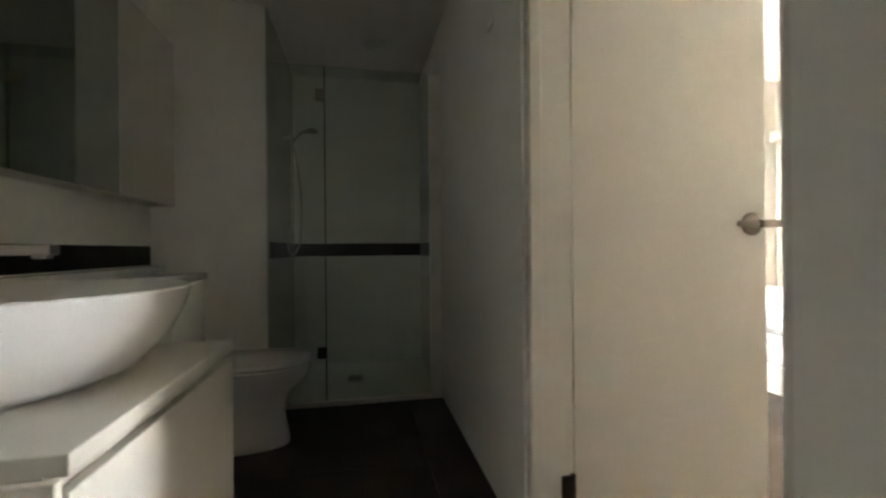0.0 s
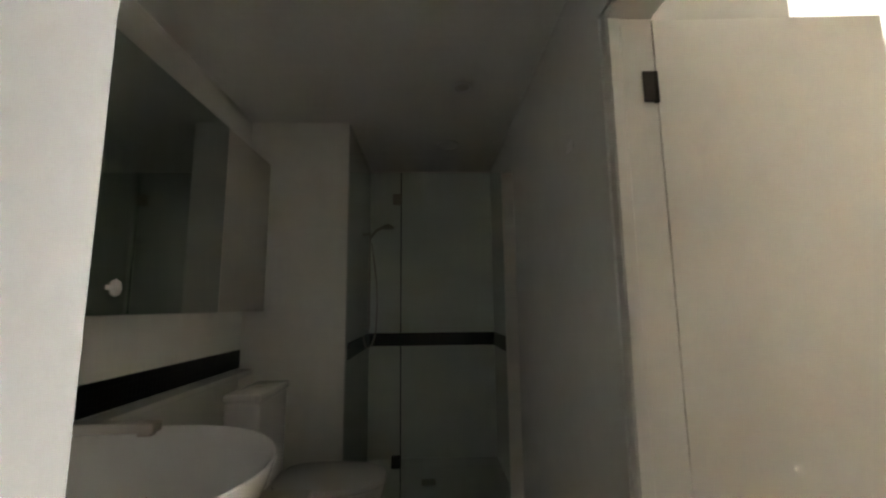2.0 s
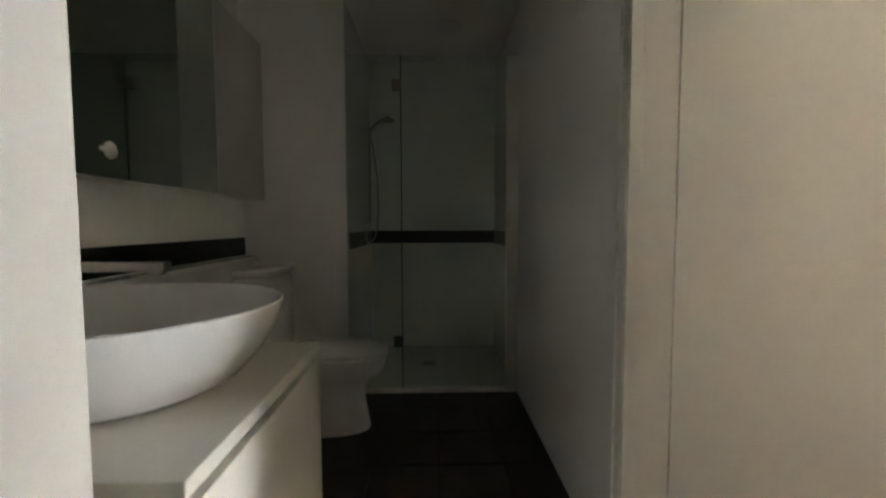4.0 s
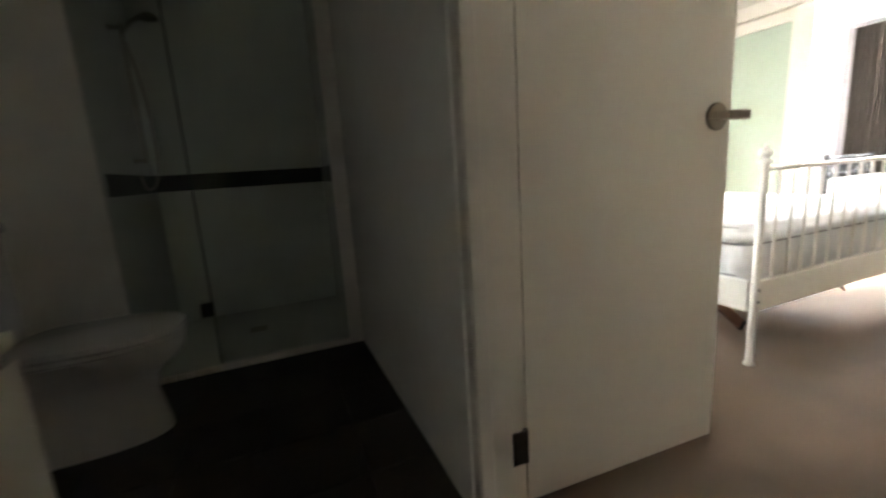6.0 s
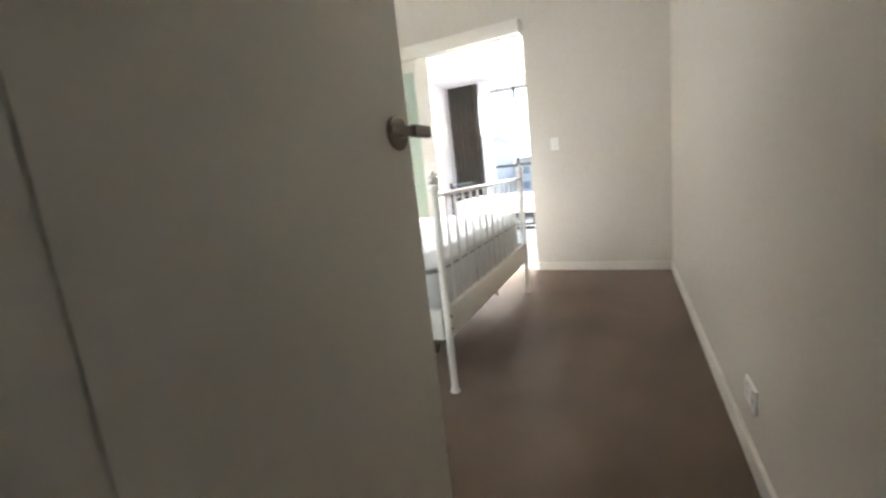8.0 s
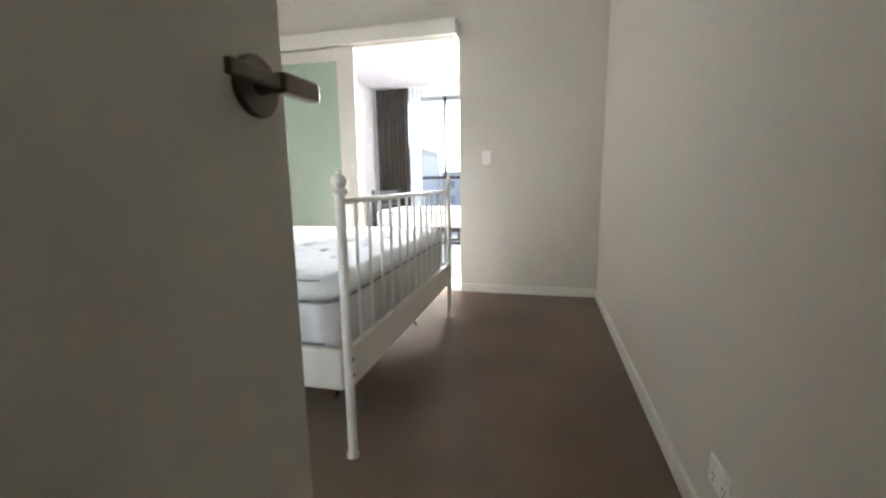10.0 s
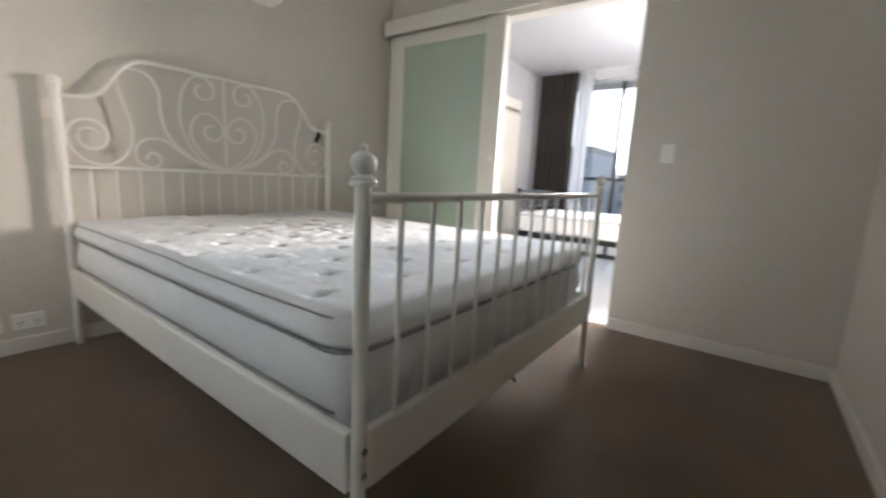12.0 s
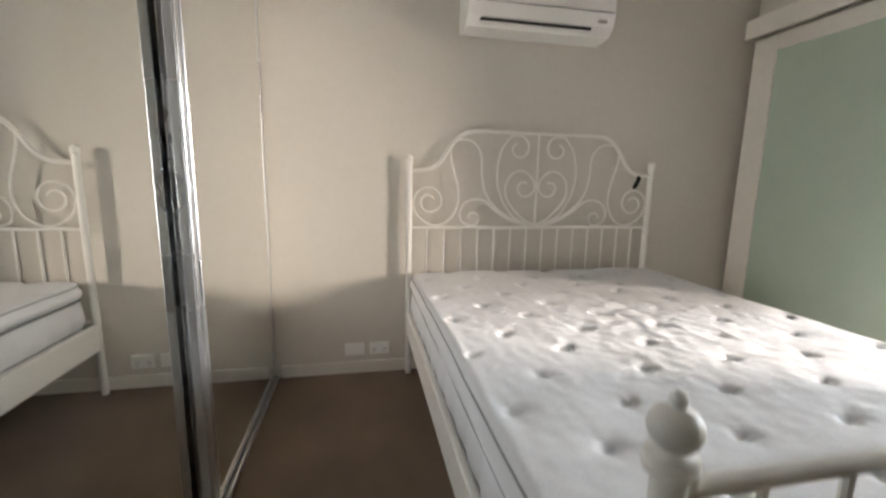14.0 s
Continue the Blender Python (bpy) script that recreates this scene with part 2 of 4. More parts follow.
structure("wall_wardrobe_head", box(WX, WARD + 0.08, 2.42, MX - 0.02, HY, 2.8), PAINT, "wall above the mirrored wardrobe")
structure("ceiling_bedroom", box(WX, PY, H, RX, HY, H + 0.1), CEILING, "flat white bedroom ceiling")
structure("floor_bedroom", box(WX, PY, -0.1, RX + 0.055, HY, 0), CARPET, "brown short-pile carpet")

structure("floor_living", box(RX + 0.055, LY0, -0.1, LX1, LY1, -0.002), LIVING_FLOOR, "pale hard floor of the living room")
structure("wall_living_north", box(LX0, LY1, 0, LX1, LY1 + 0.1, 2.6), LIVING_PAINT_DIMMED, "white living room wall")
structure("wall_living_south", box(LX0, LY0 - 0.1, 0, LX1, LY0, 2.6), LIVING_PAINT_DIMMED, "white living room wall")
structure("wall_living_west", box(LX0 - 0.1, LY0, 0, LX0, PY - 0.101, 2.6), LIVING_PAINT_DIMMED, "white living room wall")
structure("ceiling_living", box(LX0, LY0, LH, LX1 + 0.1, LY1, LH + 0.1), LIVING_PAINT_DIMMED, "white living room ceiling")
structure("wall_window_head", boxes((LX1, LY0, 2.22, LX1 + 0.1, LY1, LH), (LX1, LY1 - 0.12, 0, LX1 + 0.1, LY1, 2.22), (LX1, LY0, 0, LX1 + 0.1, LY0 + 0.1, 2.22)), LIVING_PAINT_DIMMED, "white surround of the glazed front")


# ---------- bathroom door ----------
def door_frame():
    f = thing("door_frame", (BX1, DOOR1, 0), "white painted timber frame of the bathroom doorway", "door frame", kind="structure")
    t = 0.035
    for name, y0, y1 in (("hinge_jamb", DOOR1 - t, DOOR1), ("strike_jamb", DOOR0, DOOR0 + 0.016)):
        o = part(name, box(BX1 + 0.008, y0, 0, WX + 0.0167, y1, DOORH + 0.03, 0.001), TRIM, f)
        o.location = -f.location
    o = part("head_jamb", box(BX1 + 0.008, DOOR0 + 0.0165, DOORH, WX + 0.015, DOOR1 - t, DOORH + 0.03, 0.003), TRIM, f)
    o.location = -f.location
    for name, y0, y1 in (("stop", DOOR1 - t - 0.009, DOOR1 - t - 0.0005), ("stop", DOOR0 + 0.0165, DOOR0 + 0.021)):
        o = part(name, box(BX1 + 0.009, y0, 0, BX1 + 0.052, y1, DOORH, 0.004, 2), TRIM, f)
        o.location = -f.location
    o = part("architrave", box(WX + 0.002, DOOR1 + 0.002, 0, WX + 0.014, DOOR1 + 0.06, DOORH + 0.09, 0.004), TRIM, f)
    o.location = -f.location
    return f


def bathroom_door():
    W, T = 0.716, 0.036
    d = thing("door", (0.772, 1.306, 0), "open white flush bathroom door with a dark satin lever handle", "door")
    d.rotation_euler = (0, 0, radians(-2.9))
    part("leaf", box(0, 0, 0.014, W, T, DOORH - 0.004, 0.0012, 2), GLOSS_WHITE, d)
    for z in (0.2, 1.93):
        h = part("hinge", lathe([(0.008, z - 0.05), (0.0085, z - 0.049), (0.0085, z + 0.049), (0.008, z + 0.05)], (-0.008, -0.006, 0), 12), DARK_METAL, d, "dark metal butt hinge", True)
        part("hinge_leaf", box(-0.048, -0.0125, z - 0.05, -0.004, -0.0075, z + 0.05, 0.001), DARK_METAL, d)
    hx, hz = 0.655, 1.06
    handle = part("handle", lathe([(0.039, 0), (0.04, -0.002), (0.04, -0.007), (0.037, -0.01), (0.024, -0.0105), (0.012, -0.01), (0.011, -0.045), (0.012, -0.047)], (hx, 0, hz), 20, "y"), HANDLE, d, "dark satin lever on a round rose", True)
    part("lever", boxes((hx - 0.018, -0.062, hz - 0.015, hx + 0.06, -0.042, hz + 0.012, 0.005, 2), (hx - 0.1, -0.056, hz - 0.011, hx - 0.017, -0.046, hz + 0.008, 0.003, 2)), HANDLE, handle)
    part("rose", lathe([(0.027, T), (0.027, T + 0.006), (0.012, T + 0.01), (0.011, T + 0.04)], (hx, 0, hz), 20, "y"), HANDLE, d, "", True)
    part("lever", box(hx - 0.02, T + 0.028, hz - 0.011, hx + 0.115, T + 0.044, hz + 0.009, 0.005, 2), HANDLE, d)
    part("latch_plate", box(W - 0.001, 0.007, 1.0, W + 0.001, 0.029, 1.12), HANDLE, d)
    return d


door_frame()
bathroom_door()


# ---------- skirting ----------
def skirting(name, x0, y0, x1, y1):
    tagged(finish(name, box(x0, y0, 0.001, x1, y1, 0.075, 0.004, 2), TRIM), "low white painted skirting board", "skirting", kind="structure")


skirting("baseboard_passage", WX + 0.016, PY + 0.001, RX - 0.016, PY + 0.015)
skirting("baseboard_sliding", RX - 0.015, PY + 0.001, RX - 0.001, OP0 - 0.002)
skirting("baseboard_head", MX + 0.03, HY - 0.015, RX - 0.016, HY - 0.001)
skirting("baseboard_wardrobe_end", WX + 0.016, WARD - 0.015, MX - 0.02, WARD - 0.001)
skirting("baseboard_living", LX0, LY1 - 0.015, LX1, LY1 - 0.001)


# ---------- sliding door with frosted glass ----------
def sliding_door():
    y0, y1, x0, x1, top = 2.452, 3.543, 4.262, 4.302, 2.05
    d = thing("sliding_door", (x0, y0, 0), "white framed sliding door with frosted green glass", "sliding door")
    off = -Vector(d.location)

    def p(name, bm, mat, label=""):
        o = part(name, bm, mat, d, label)
        o.location = off
        return o

    s, s2 = 0.155, 0.148
    p("stile", box(x0, y0, 0.012, x1, y0 + s, top, 0.003), GLOSS_WHITE)
    p("stile", box(x0, y1 - s2, 0.012, x1, y1, top, 0.003), GLOSS_WHITE)
    p("top_rail", box(x0, y0 + s, top - 0.094, x1, y1 - s2, top, 0.003), GLOSS_WHITE)
    p("bottom_rail", box(x0, y0 + s, 0.012, x1, y1 - s2, 0.19, 0.003), GLOSS_WHITE)
    p("glass", box(x0 + 0.014, y0 + s, 0.19, x0 + 0.024, y1 - s2, top - 0.094), FROSTED, "frosted pale green glass")
    p("finger_pull", lathe([(0.02, x0 + 0.001), (0.02, x0 - 0.003), (0.016, x0 - 0.003), (0.014, x0 - 0.0005)], (0, y0 + 0.05, 1.08), 16, "x"), PLASTIC)
    return d


sliding_door()
pelmet = thing("door_pelmet", (4.205, OP0, 2.06), "white boxed track cover above the sliding door", "pelmet")
for nm, bm in (("front", box(4.205, OP0, 2.052, 4.223, 3.567, 2.165, 0.003)), ("top", box(4.224, OP0, 2.147, 4.343, 3.567, 2.165)), ("end_cap", box(4.224, 3.547, 2.052, 4.343, 3.567, 2.146)), ("end_cap", box(4.224, OP0, 2.052, 4.343, OP0 + 0.02, 2.146))):
    o = part(nm, bm, GLOSS_WHITE, pelmet)
    o.location = -pelmet.location


# ---------- mirrored wardrobe ----------
def wardrobe():
    w = thing("wardrobe", (MX, WARD + 0.08, 0), "built-in wardrobe with mirrored sliding doors and bright aluminium frames", "wardrobe")
    off = -Vector(w.location)

    def p(name, bm, mat, parent, label=""):
        o = part(name, bm, mat, parent, label)
        if parent is w:
            o.location = off
        return o

    a, b = WARD + 0.085, HY - 0.002
    back, front = MX - 0.04, MX
    p("bottom_track", boxes((MX - 0.09, a, 0.0, MX + 0.018, b, 0.008), (MX - 0.09, a, 0.008, MX - 0.084, b, 0.022), (MX - 0.042, a, 0.008, MX - 0.034, b, 0.024), (MX + 0.012, a, 0.008, MX + 0.018, b, 0.022)), BRIGHT_ALU, w)
    p("top_track", box(MX - 0.09, a, 2.38, MX + 0.018, b, 2.42), BRIGHT_ALU, w)
    p("carcass", boxes((WX + 0.002, a, 0.0, WX + 0.02, b, 2.38), (WX + 0.02, a, 0.0, MX - 0.092, a + 0.018, 2.38), (WX + 0.02, b - 0.018, 0, MX - 0.092, b, 2.38)), LAMINATE, w)
    for x, y0, y1, s0, s1 in ((back, a, 2.634, 0.03, 0.066), (front, 2.56, b - 0.004, 0.068, 0.03)):
        leaf = p("mirror_door", box(x - 0.008, y0 + s0, 0.055, x - 0.003, y1 - s1, 2.34), MIRROR, w, "full-height mirror panel")
        for u0, u1 in ((y0, y0 + s0), (y1 - s1, y1)):
            wide = u1 - u0 > 0.05
            p("stile", box(x - 0.028, u0, 0.026, x, u1, 2.375, 0.004, 2), BRIGHT_ALU, leaf)
            if wide:
                p("stile_rib", box(x + 0.0002, u0 + 0.012, 0.03, x + 0.004, u0 + 0.022, 2.37, 0.0015), BRIGHT_ALU, leaf)
                p("stile_rib", box(x + 0.0002, u1 - 0.016, 0.03, x + 0.005, u1 - 0.004, 2.37, 0.0015), BRIGHT_ALU, leaf)
        p("rail", box(x - 0.026, y0 + s0 + 0.001, 0.026, x - 0.001, y1 - s1 - 0.001, 0.056, 0.002), BRIGHT_ALU, leaf)
        p("rail", box(x - 0.026, y0 + s0 + 0.001, 2.335, x - 0.001, y1 - s1 - 0.001, 2.375, 0.002), BRIGHT_ALU, leaf)
    # black strip drawn in for the shade where the two doors overlap
    p("overlap_shade", box(back - 0.02, 2.635, 0.03, back + 0.012, 2.66, 2.37), RUBBER_AND_SHADE, w, "black strip filling in the shaded gap between the doors")
    return w


wardrobe()


# ---------- bed ----------
BL, BR, BF, BHD = 2.107, 3.643, 1.52, 3.571


def bed():
    b = thing("bed", ((BL + BR) / 2, (BF + BHD) / 2, 0), "white powder-coated metal bed with a scrolled headboard", "bed")
    off = -Vector(b.location)

    def p(name, bm, label="", smooth=True, parent=None, mat=BED_WHITE):
        o = part(name, bm, mat, parent or b, label, smooth)
        if parent is None:
            o.location = off
        return o

    # foot posts with turned finials
    FL = BL + 0.011
    for x in (FL, BR):
        post = p("post", lathe([(0.022, 0), (0.023, 0.004), (0.021, 0.012), (0.0162, 0.018), (0.0162, 0.9)], (x, BF, 0), 20))
        p("finial", lathe([(0.02, 0.9), (0.0255, 0.901), (0.0265, 0.906), (0.0245, 0.91), (0.0215, 0.911), (0.024, 0.913), (0.024, 0.9165), (0.016, 0.919), (0.012, 0.922), (0.0165, 0.926), (0.0215, 0.932), (0.0245, 0.941), (0.0238, 0.949), (0.0195, 0.957), (0.012, 0.9615), (0.0065, 0.9635), (0.0078, 0.967), (0.0085, 0.971), (0.006, 0.976), (0.002, 0.979)], (x, BF, 0), 24), "turned ball finial", True, post)
    for x in (FL, BR):
        for z in (0.3, 0.355):
            p("bolt", lathe([(0.0075, -0.0005), (0.0075, -0.0035), (0.004, -0.0045)], (x, BF - 0.016, z), 10, "y"), "small grey cap bolt", True, None, PIPING)
    # head posts
    for x in (BL, BR):
        post = p("post", lathe([(0.018, 0), (0.018, 1.25), (0.019, 1.25)], (x, BHD, 0), 16))
        p("finial", lathe([(0.019, 1.25), (0.024, 1.252), (0.024, 1.26), (0.02, 1.263), (0.02, 1.27), (0.024, 1.273), (0.023, 1.283), (0.016, 1.292), (0.006, 1.297)], (x, BHD, 0), 18), "", True, post)
    p("foot_rail", tube([(FL, BF, 0.878), (BR, BF, 0.878)], 0.011, 12))
    for k in range(1, 14):
        x = FL + (BR - FL) * k / 14
        p("bar", tube([(x, BF, 0.38), (x, BF, 0.87)], 0.0065, 8))
    p("foot_panel", box(FL + 0.015, BF - 0.012, 0.252, BR - 0.015, BF + 0.012, 0.392, 0.006, 2), smooth=False)
    for x in (BL, BR):
        p("side_rail", box(x - 0.012, BF + 0.015, 0.25, x + 0.012, BHD - 0.015, 0.392, 0.006, 2), smooth=False)
    # middle beam and its leg
    xm = (BL + BR) / 2
    p("mid_beam", box(xm - 0.02, BF + 0.02, 0.226, xm + 0.02, BHD - 0.02, 0.248, 0.003), smooth=False)
    p("mid_leg", lathe([(0.013, 0), (0.013, 0.226)], (xm, BHD - 0.5, 0), 12), mat=CHROME)
    p("beam_bracket", tube([(xm - 0.045, BF + 0.004, 0.255), (xm - 0.02, BF - 0.004, 0.222)], 0.007, 8), "small bent steel bracket", mat=CHROME)
    for k in range(12):
        y = BF + 0.12 + k * 0.165
        p("slat", box(BL + 0.014, y, 0.25, BR - 0.014, y + 0.07, 0.268, 0.002), "pale bent plywood slat", False, None, LAMINATE)
    # headboard
    p("head_rail", tube([(BL, BHD, 0.885), (BR, BHD, 0.885)], 0.009, 10))
    p("low_rail", tube([(BL, BHD, 0.4), (BR, BHD, 0.4)], 0.009, 10))
    for k in range(1, 15):
        x = BL + (BR - BL) * k / 15
        p("bar", tube([(x, BHD, 0.4), (x, BHD, 0.885)], 0.0062, 8))
    half = (BR - BL) / 2

    def line(pts, s):
        """Points as (across from the post, up), mirrored about the middle for s = -1."""
        return [((BL + u) if s > 0 else (BR - u), BHD, z) for u, z in pts]

    def coil(cu, cz, r0, r1, a0, a1, n=26):
        return [(cu + (r0 + (r1 - r0) * k / n) * math.cos(radians(a0 + (a1 - a0) * k / n)), cz + (r0 + (r1 - r0) * k / n) * math.sin(radians(a0 + (a1 - a0) * k / n))) for k in range(n + 1)]

    top = [(0, 1.212), (0.075, 1.212), (0.13, 1.225), (0.18, 1.265), (0.225, 1.335), (0.275, 1.395), (0.33, 1.428), (0.4, 1.438), (0.55, 1.44)]
    left = [tuple(q)[:2] for q in spline([(u, z, 0) for u, z in top], 5)]
    path = line(left, 1) + list(reversed(line(left, -1)))
    p("top_rail", tube(path, 0.0115, 10))
    p("centre_bar", tube([(BL + half, BHD, 0.885), (BL + half, BHD, 1.44)], 0.0075, 8))
    scrolls = []
    # outer volute: from the shoulder down, round under and curling in
    scrolls.append([(0.235, 1.345), (0.24, 1.28), (0.262, 1.2), (0.285, 1.11), (0.283, 1.02), (0.245, 0.94), (0.175, 0.9), (0.1, 0.912), (0.04, 0.965), (0.02, 1.035)] + coil(0.115, 1.035, 0.092, 0.03, 178, -330))
    # second: from the rail's centre, over and into a small curl
    scrolls.append([(0.72, 0.898), (0.62, 0.925), (0.52, 0.985), (0.45, 1.04), (0.385, 1.052), (0.325, 1.03), (0.297, 0.975), (0.31, 0.92), (0.36, 0.897)] + coil(0.372, 0.943, 0.048, 0.022, -95, 190, 16))
    # third: tall bend from the shoulder to the centre
    scrolls.append([(0.27, 1.385), (0.33, 1.39), (0.385, 1.365), (0.42, 1.3), (0.425, 1.2), (0.445, 1.1), (0.5, 1.02), (0.58, 0.96), (0.7, 0.905)])
    # oval with the upper curl
    scrolls.append([(half, 0.893), (0.65, 0.935), (0.57, 1.02), (0.525, 1.13), (0.52, 1.24), (0.545, 1.345), (0.595, 1.415)] + coil(0.645, 1.35, 0.078, 0.028, 112, -250))
    # inner heart with the lower curl
    scrolls.append([(half, 0.9), (0.68, 0.945), (0.6, 1.03), (0.572, 1.1), (0.585, 1.17), (0.63, 1.215), (0.685, 1.22), (0.728, 1.19)] + coil(0.69, 1.125, 0.072, 0.026, 52, -300))
    for pts in scrolls:
        for s in (1, -1):
            smooth = [(q[0], q[1]) for q in spline([(u, z, 0) for u, z in pts], 3)]
            p("scroll", tube(line(smooth, s), 0.0062, 7))
    return b


bed()


def mattress():
    x0, x1, y0, y1 = BL + 0.018, BR - 0.018, BF + 0.05, BHD - 0.045
    m = thing("mattress", ((x0 + x1) / 2, (y0 + y1) / 2, 0.27), "white tufted pillow-top mattress with grey piping", "mattress")
    off = -Vector(m.location)
    rnd = random.Random(4)
    # staggered rows of tufts, pulled into short slits
    dimples = []
    for j in range(12):
        for i in range(5):
            px, py = 2.185 + 0.153 * (j % 2) + 0.303 * i, 1.745 + 0.16 * j
            if px < x1 - 0.07:
                dimples.append((px + rnd.uniform(-0.012, 0.012), py + rnd.uniform(-0.01, 0.01), rnd.uniform(-0.5, 0.5), rnd.uniform(0.75, 1.2)))

    def rounded(x, y, grow, radius):
        """Draws a rectangle's corners in; gives the point and its outward direction."""
        lo_x, hi_x, lo_y, hi_y = x0 - grow + radius, x1 + grow - radius, y0 - grow + radius, y1 + grow - radius
        u = (x - hi_x) / radius if x > hi_x else (x - lo_x) / radius if x < lo_x else 0.0
        v = (y - hi_y) / radius if y > hi_y else (y - lo_y) / radius if y < lo_y else 0.0
        cx, cy = min(max(x, lo_x), hi_x), min(max(y, lo_y), hi_y)
        mu, mv = u * math.sqrt(1 - v * v / 2), v * math.sqrt(1 - u * u / 2)
        d = Vector((mu, mv, 0))
        if abs(u) < 1 - 1e-6:
            d.x = d.x if v and abs(v) > 1 - 1e-6 and u else 0.0
        if abs(v) < 1 - 1e-6:
            d.y = d.y if u and abs(u) > 1 - 1e-6 and v else 0.0
        return cx + mu * radius, cy + mv * radius, d.normalized() if d.length else d

    def slab(z0, z1, r, grow, radius, top):
        bm = bmesh.new()
        nx, ny = (230, 300) if top else (150, 190)
        grid = []
        for j in range(ny + 1):
            row = []
            for i in range(nx + 1):
                bx, by = x0 - grow + (x1 - x0 + 2 * grow) * i / nx, y0 - grow + (y1 - y0 + 2 * grow) * j / ny
                d = min(bx - x0 + grow, x1 + grow - bx, by - y0 + grow, y1 + grow - by)
                e = min(d / r, 1.0)
                x, y, _ = rounded(bx, by, grow, radius)
                z = z1 - r * (1 - math.sqrt(max(0.0, 1 - (1 - e) ** 2)))
                if top:
                    for dx, dy, turn, deep in dimples:
                        ax, ay = x - dx, y - dy
                        q = ax * ax + ay * ay
                        if q < 0.02:
                            c, s = math.cos(turn), math.sin(turn)
                            along, across = ax * c + ay * s, ay * c - ax * s
                            z -= deep * (0.024 * math.exp(-along ** 2 / 0.0005 - across ** 2 / 0.00022) + 0.004 * math.exp(-q / 0.0025))
                            ang = math.atan2(across, along)
                            z += 0.0014 * math.exp(-q / 0.0022) * math.sin(ang * 5 + turn * 9) * min(1.0, q / 0.0004)
                    z += e * (0.007 * noise.noise(Vector((x * 2.2, y * 2.2, 1.0))) + 0.002 * noise.noise(Vector((x * 9.0 + 3, y * 6.0, 2.0))) + 0.0016 * noise.noise(Vector((x * 24, y * 20, 9.0))))
                    mess = math.exp(-((x - 2.95) ** 2 / 0.2 + (y - 2.6) ** 2 / 0.22))
                    fold = noise.noise(Vector((x * 6 + 2.5 * y, y * 10 - x * 3, 5.0)))
                    z += e * mess * (0.0045 * (1 - 2 * abs(fold)) + 0.006 * noise.noise(Vector((x * 24 + y * 9, y * 22, 7.0))))
                row.append(bm.verts.new((x, y, z)))
            grid.append(row)
        for j in range(ny):
            for i in range(nx):
                bm.faces.new((grid[j][i], grid[j][i + 1], grid[j + 1][i + 1], grid[j + 1][i]))
        loop = [(i, 0) for i in range(nx + 1)] + [(nx, j) for j in range(1, ny + 1)] + [(i, ny) for i in range(nx - 1, -1, -1)] + [(0, j) for j in range(ny - 1, 0, -1)]
        ring = [grid[j][i] for i, j in loop]
        out = [rounded(x0 - grow + (x1 - x0 + 2 * grow) * i / nx, y0 - grow + (y1 - y0 + 2 * grow) * j / ny, grow, radius)[2] for i, j in loop]
        h0 = z1 - r
        rows = 8
        last = ring
        for s in range(1, rows + 1):
            t = s / rows
            lay = []
            for vtx, n in zip(ring, out):
                c = vtx.co
                swell = 0.012 * math.sin(math.pi * t) + 0.004 * noise.noise(Vector((c.x * 5, c.y * 5, t * 3)))
                if top:
                    swell -= 0.012 * t ** 6
                else:
                    # upright quilted channels
                    swell += (0.013 * abs(math.sin((c.x + c.y) * math.pi / 0.145)) ** 0.6 - 0.009 - 0.022 * max(0.0, min(1.0, (t - 0.36) * 8))) * math.sin(math.pi * min(1.0, t * 1.15 + 0.08)) ** 0.5
                lay.append(bm.verts.new((c.x + n.x * swell, c.y + n.y * swell, h0 + (z0 - h0) * t)))
            for k in range(len(last)):
                bm.faces.new((last[k], last[(k + 1) % len(last)], lay[(k + 1) % len(lay)], lay[k]))
            last = lay
        bm.faces.new(last)
        return bm

    for name, bm in (("core", slab(0.272, 0.54, 0.016, 0.006, 0.06, False)), ("pillow_top", slab(0.546, 0.634, 0.03, 0.014, 0.09, True))):
        o = part(name, bm, MATTRESS, m, "quilted border" if name == "core" else "tufted pillow top", True)
        o.location = off

    def cord(z, grow, radius, thick, wave, foot=True):
        """Piping and the rail gap line, round the edge or round three sides with the foot left plain."""
        pts = []
        corners = ((x0 - grow, y0 - grow), (x1 + grow, y0 - grow), (x1 + grow, y1 + grow), (x0 - grow, y1 + grow))
        for (ax, ay), (bx, by) in zip(corners, corners[1:] + corners[:1]):
            if not foot and by == ay and by < y0 + 0.1:
                continue
            for k in range(60):
                t = k / 60
                px, py, n = rounded(ax + (bx - ax) * t, ay + (by - ay) * t, grow, radius)
                w = wave * noise.noise(Vector((px * 5, py * 5, z * 9)))
                pts.append((px - n.x * w, py - n.y * w, z + w))
        if foot:
            pts.append(pts[0])
        o = part("piping", tube(pts, thick, 6), PIPING, m, "grey cord, as piping and as the shaded line at the rails", True)
        o.location = off

    cord(0.617, 0.0095, 0.085, 0.0034, 0.004, False)
    cord(0.5445, 0.012, 0.08, 0.0042, 0.002)
    # lowest cord stands in for the shaded gap between mattress and side rails
    cord(0.3975, 0.004, 0.065, 0.0035, 0.001, False)
    return m


mattress()


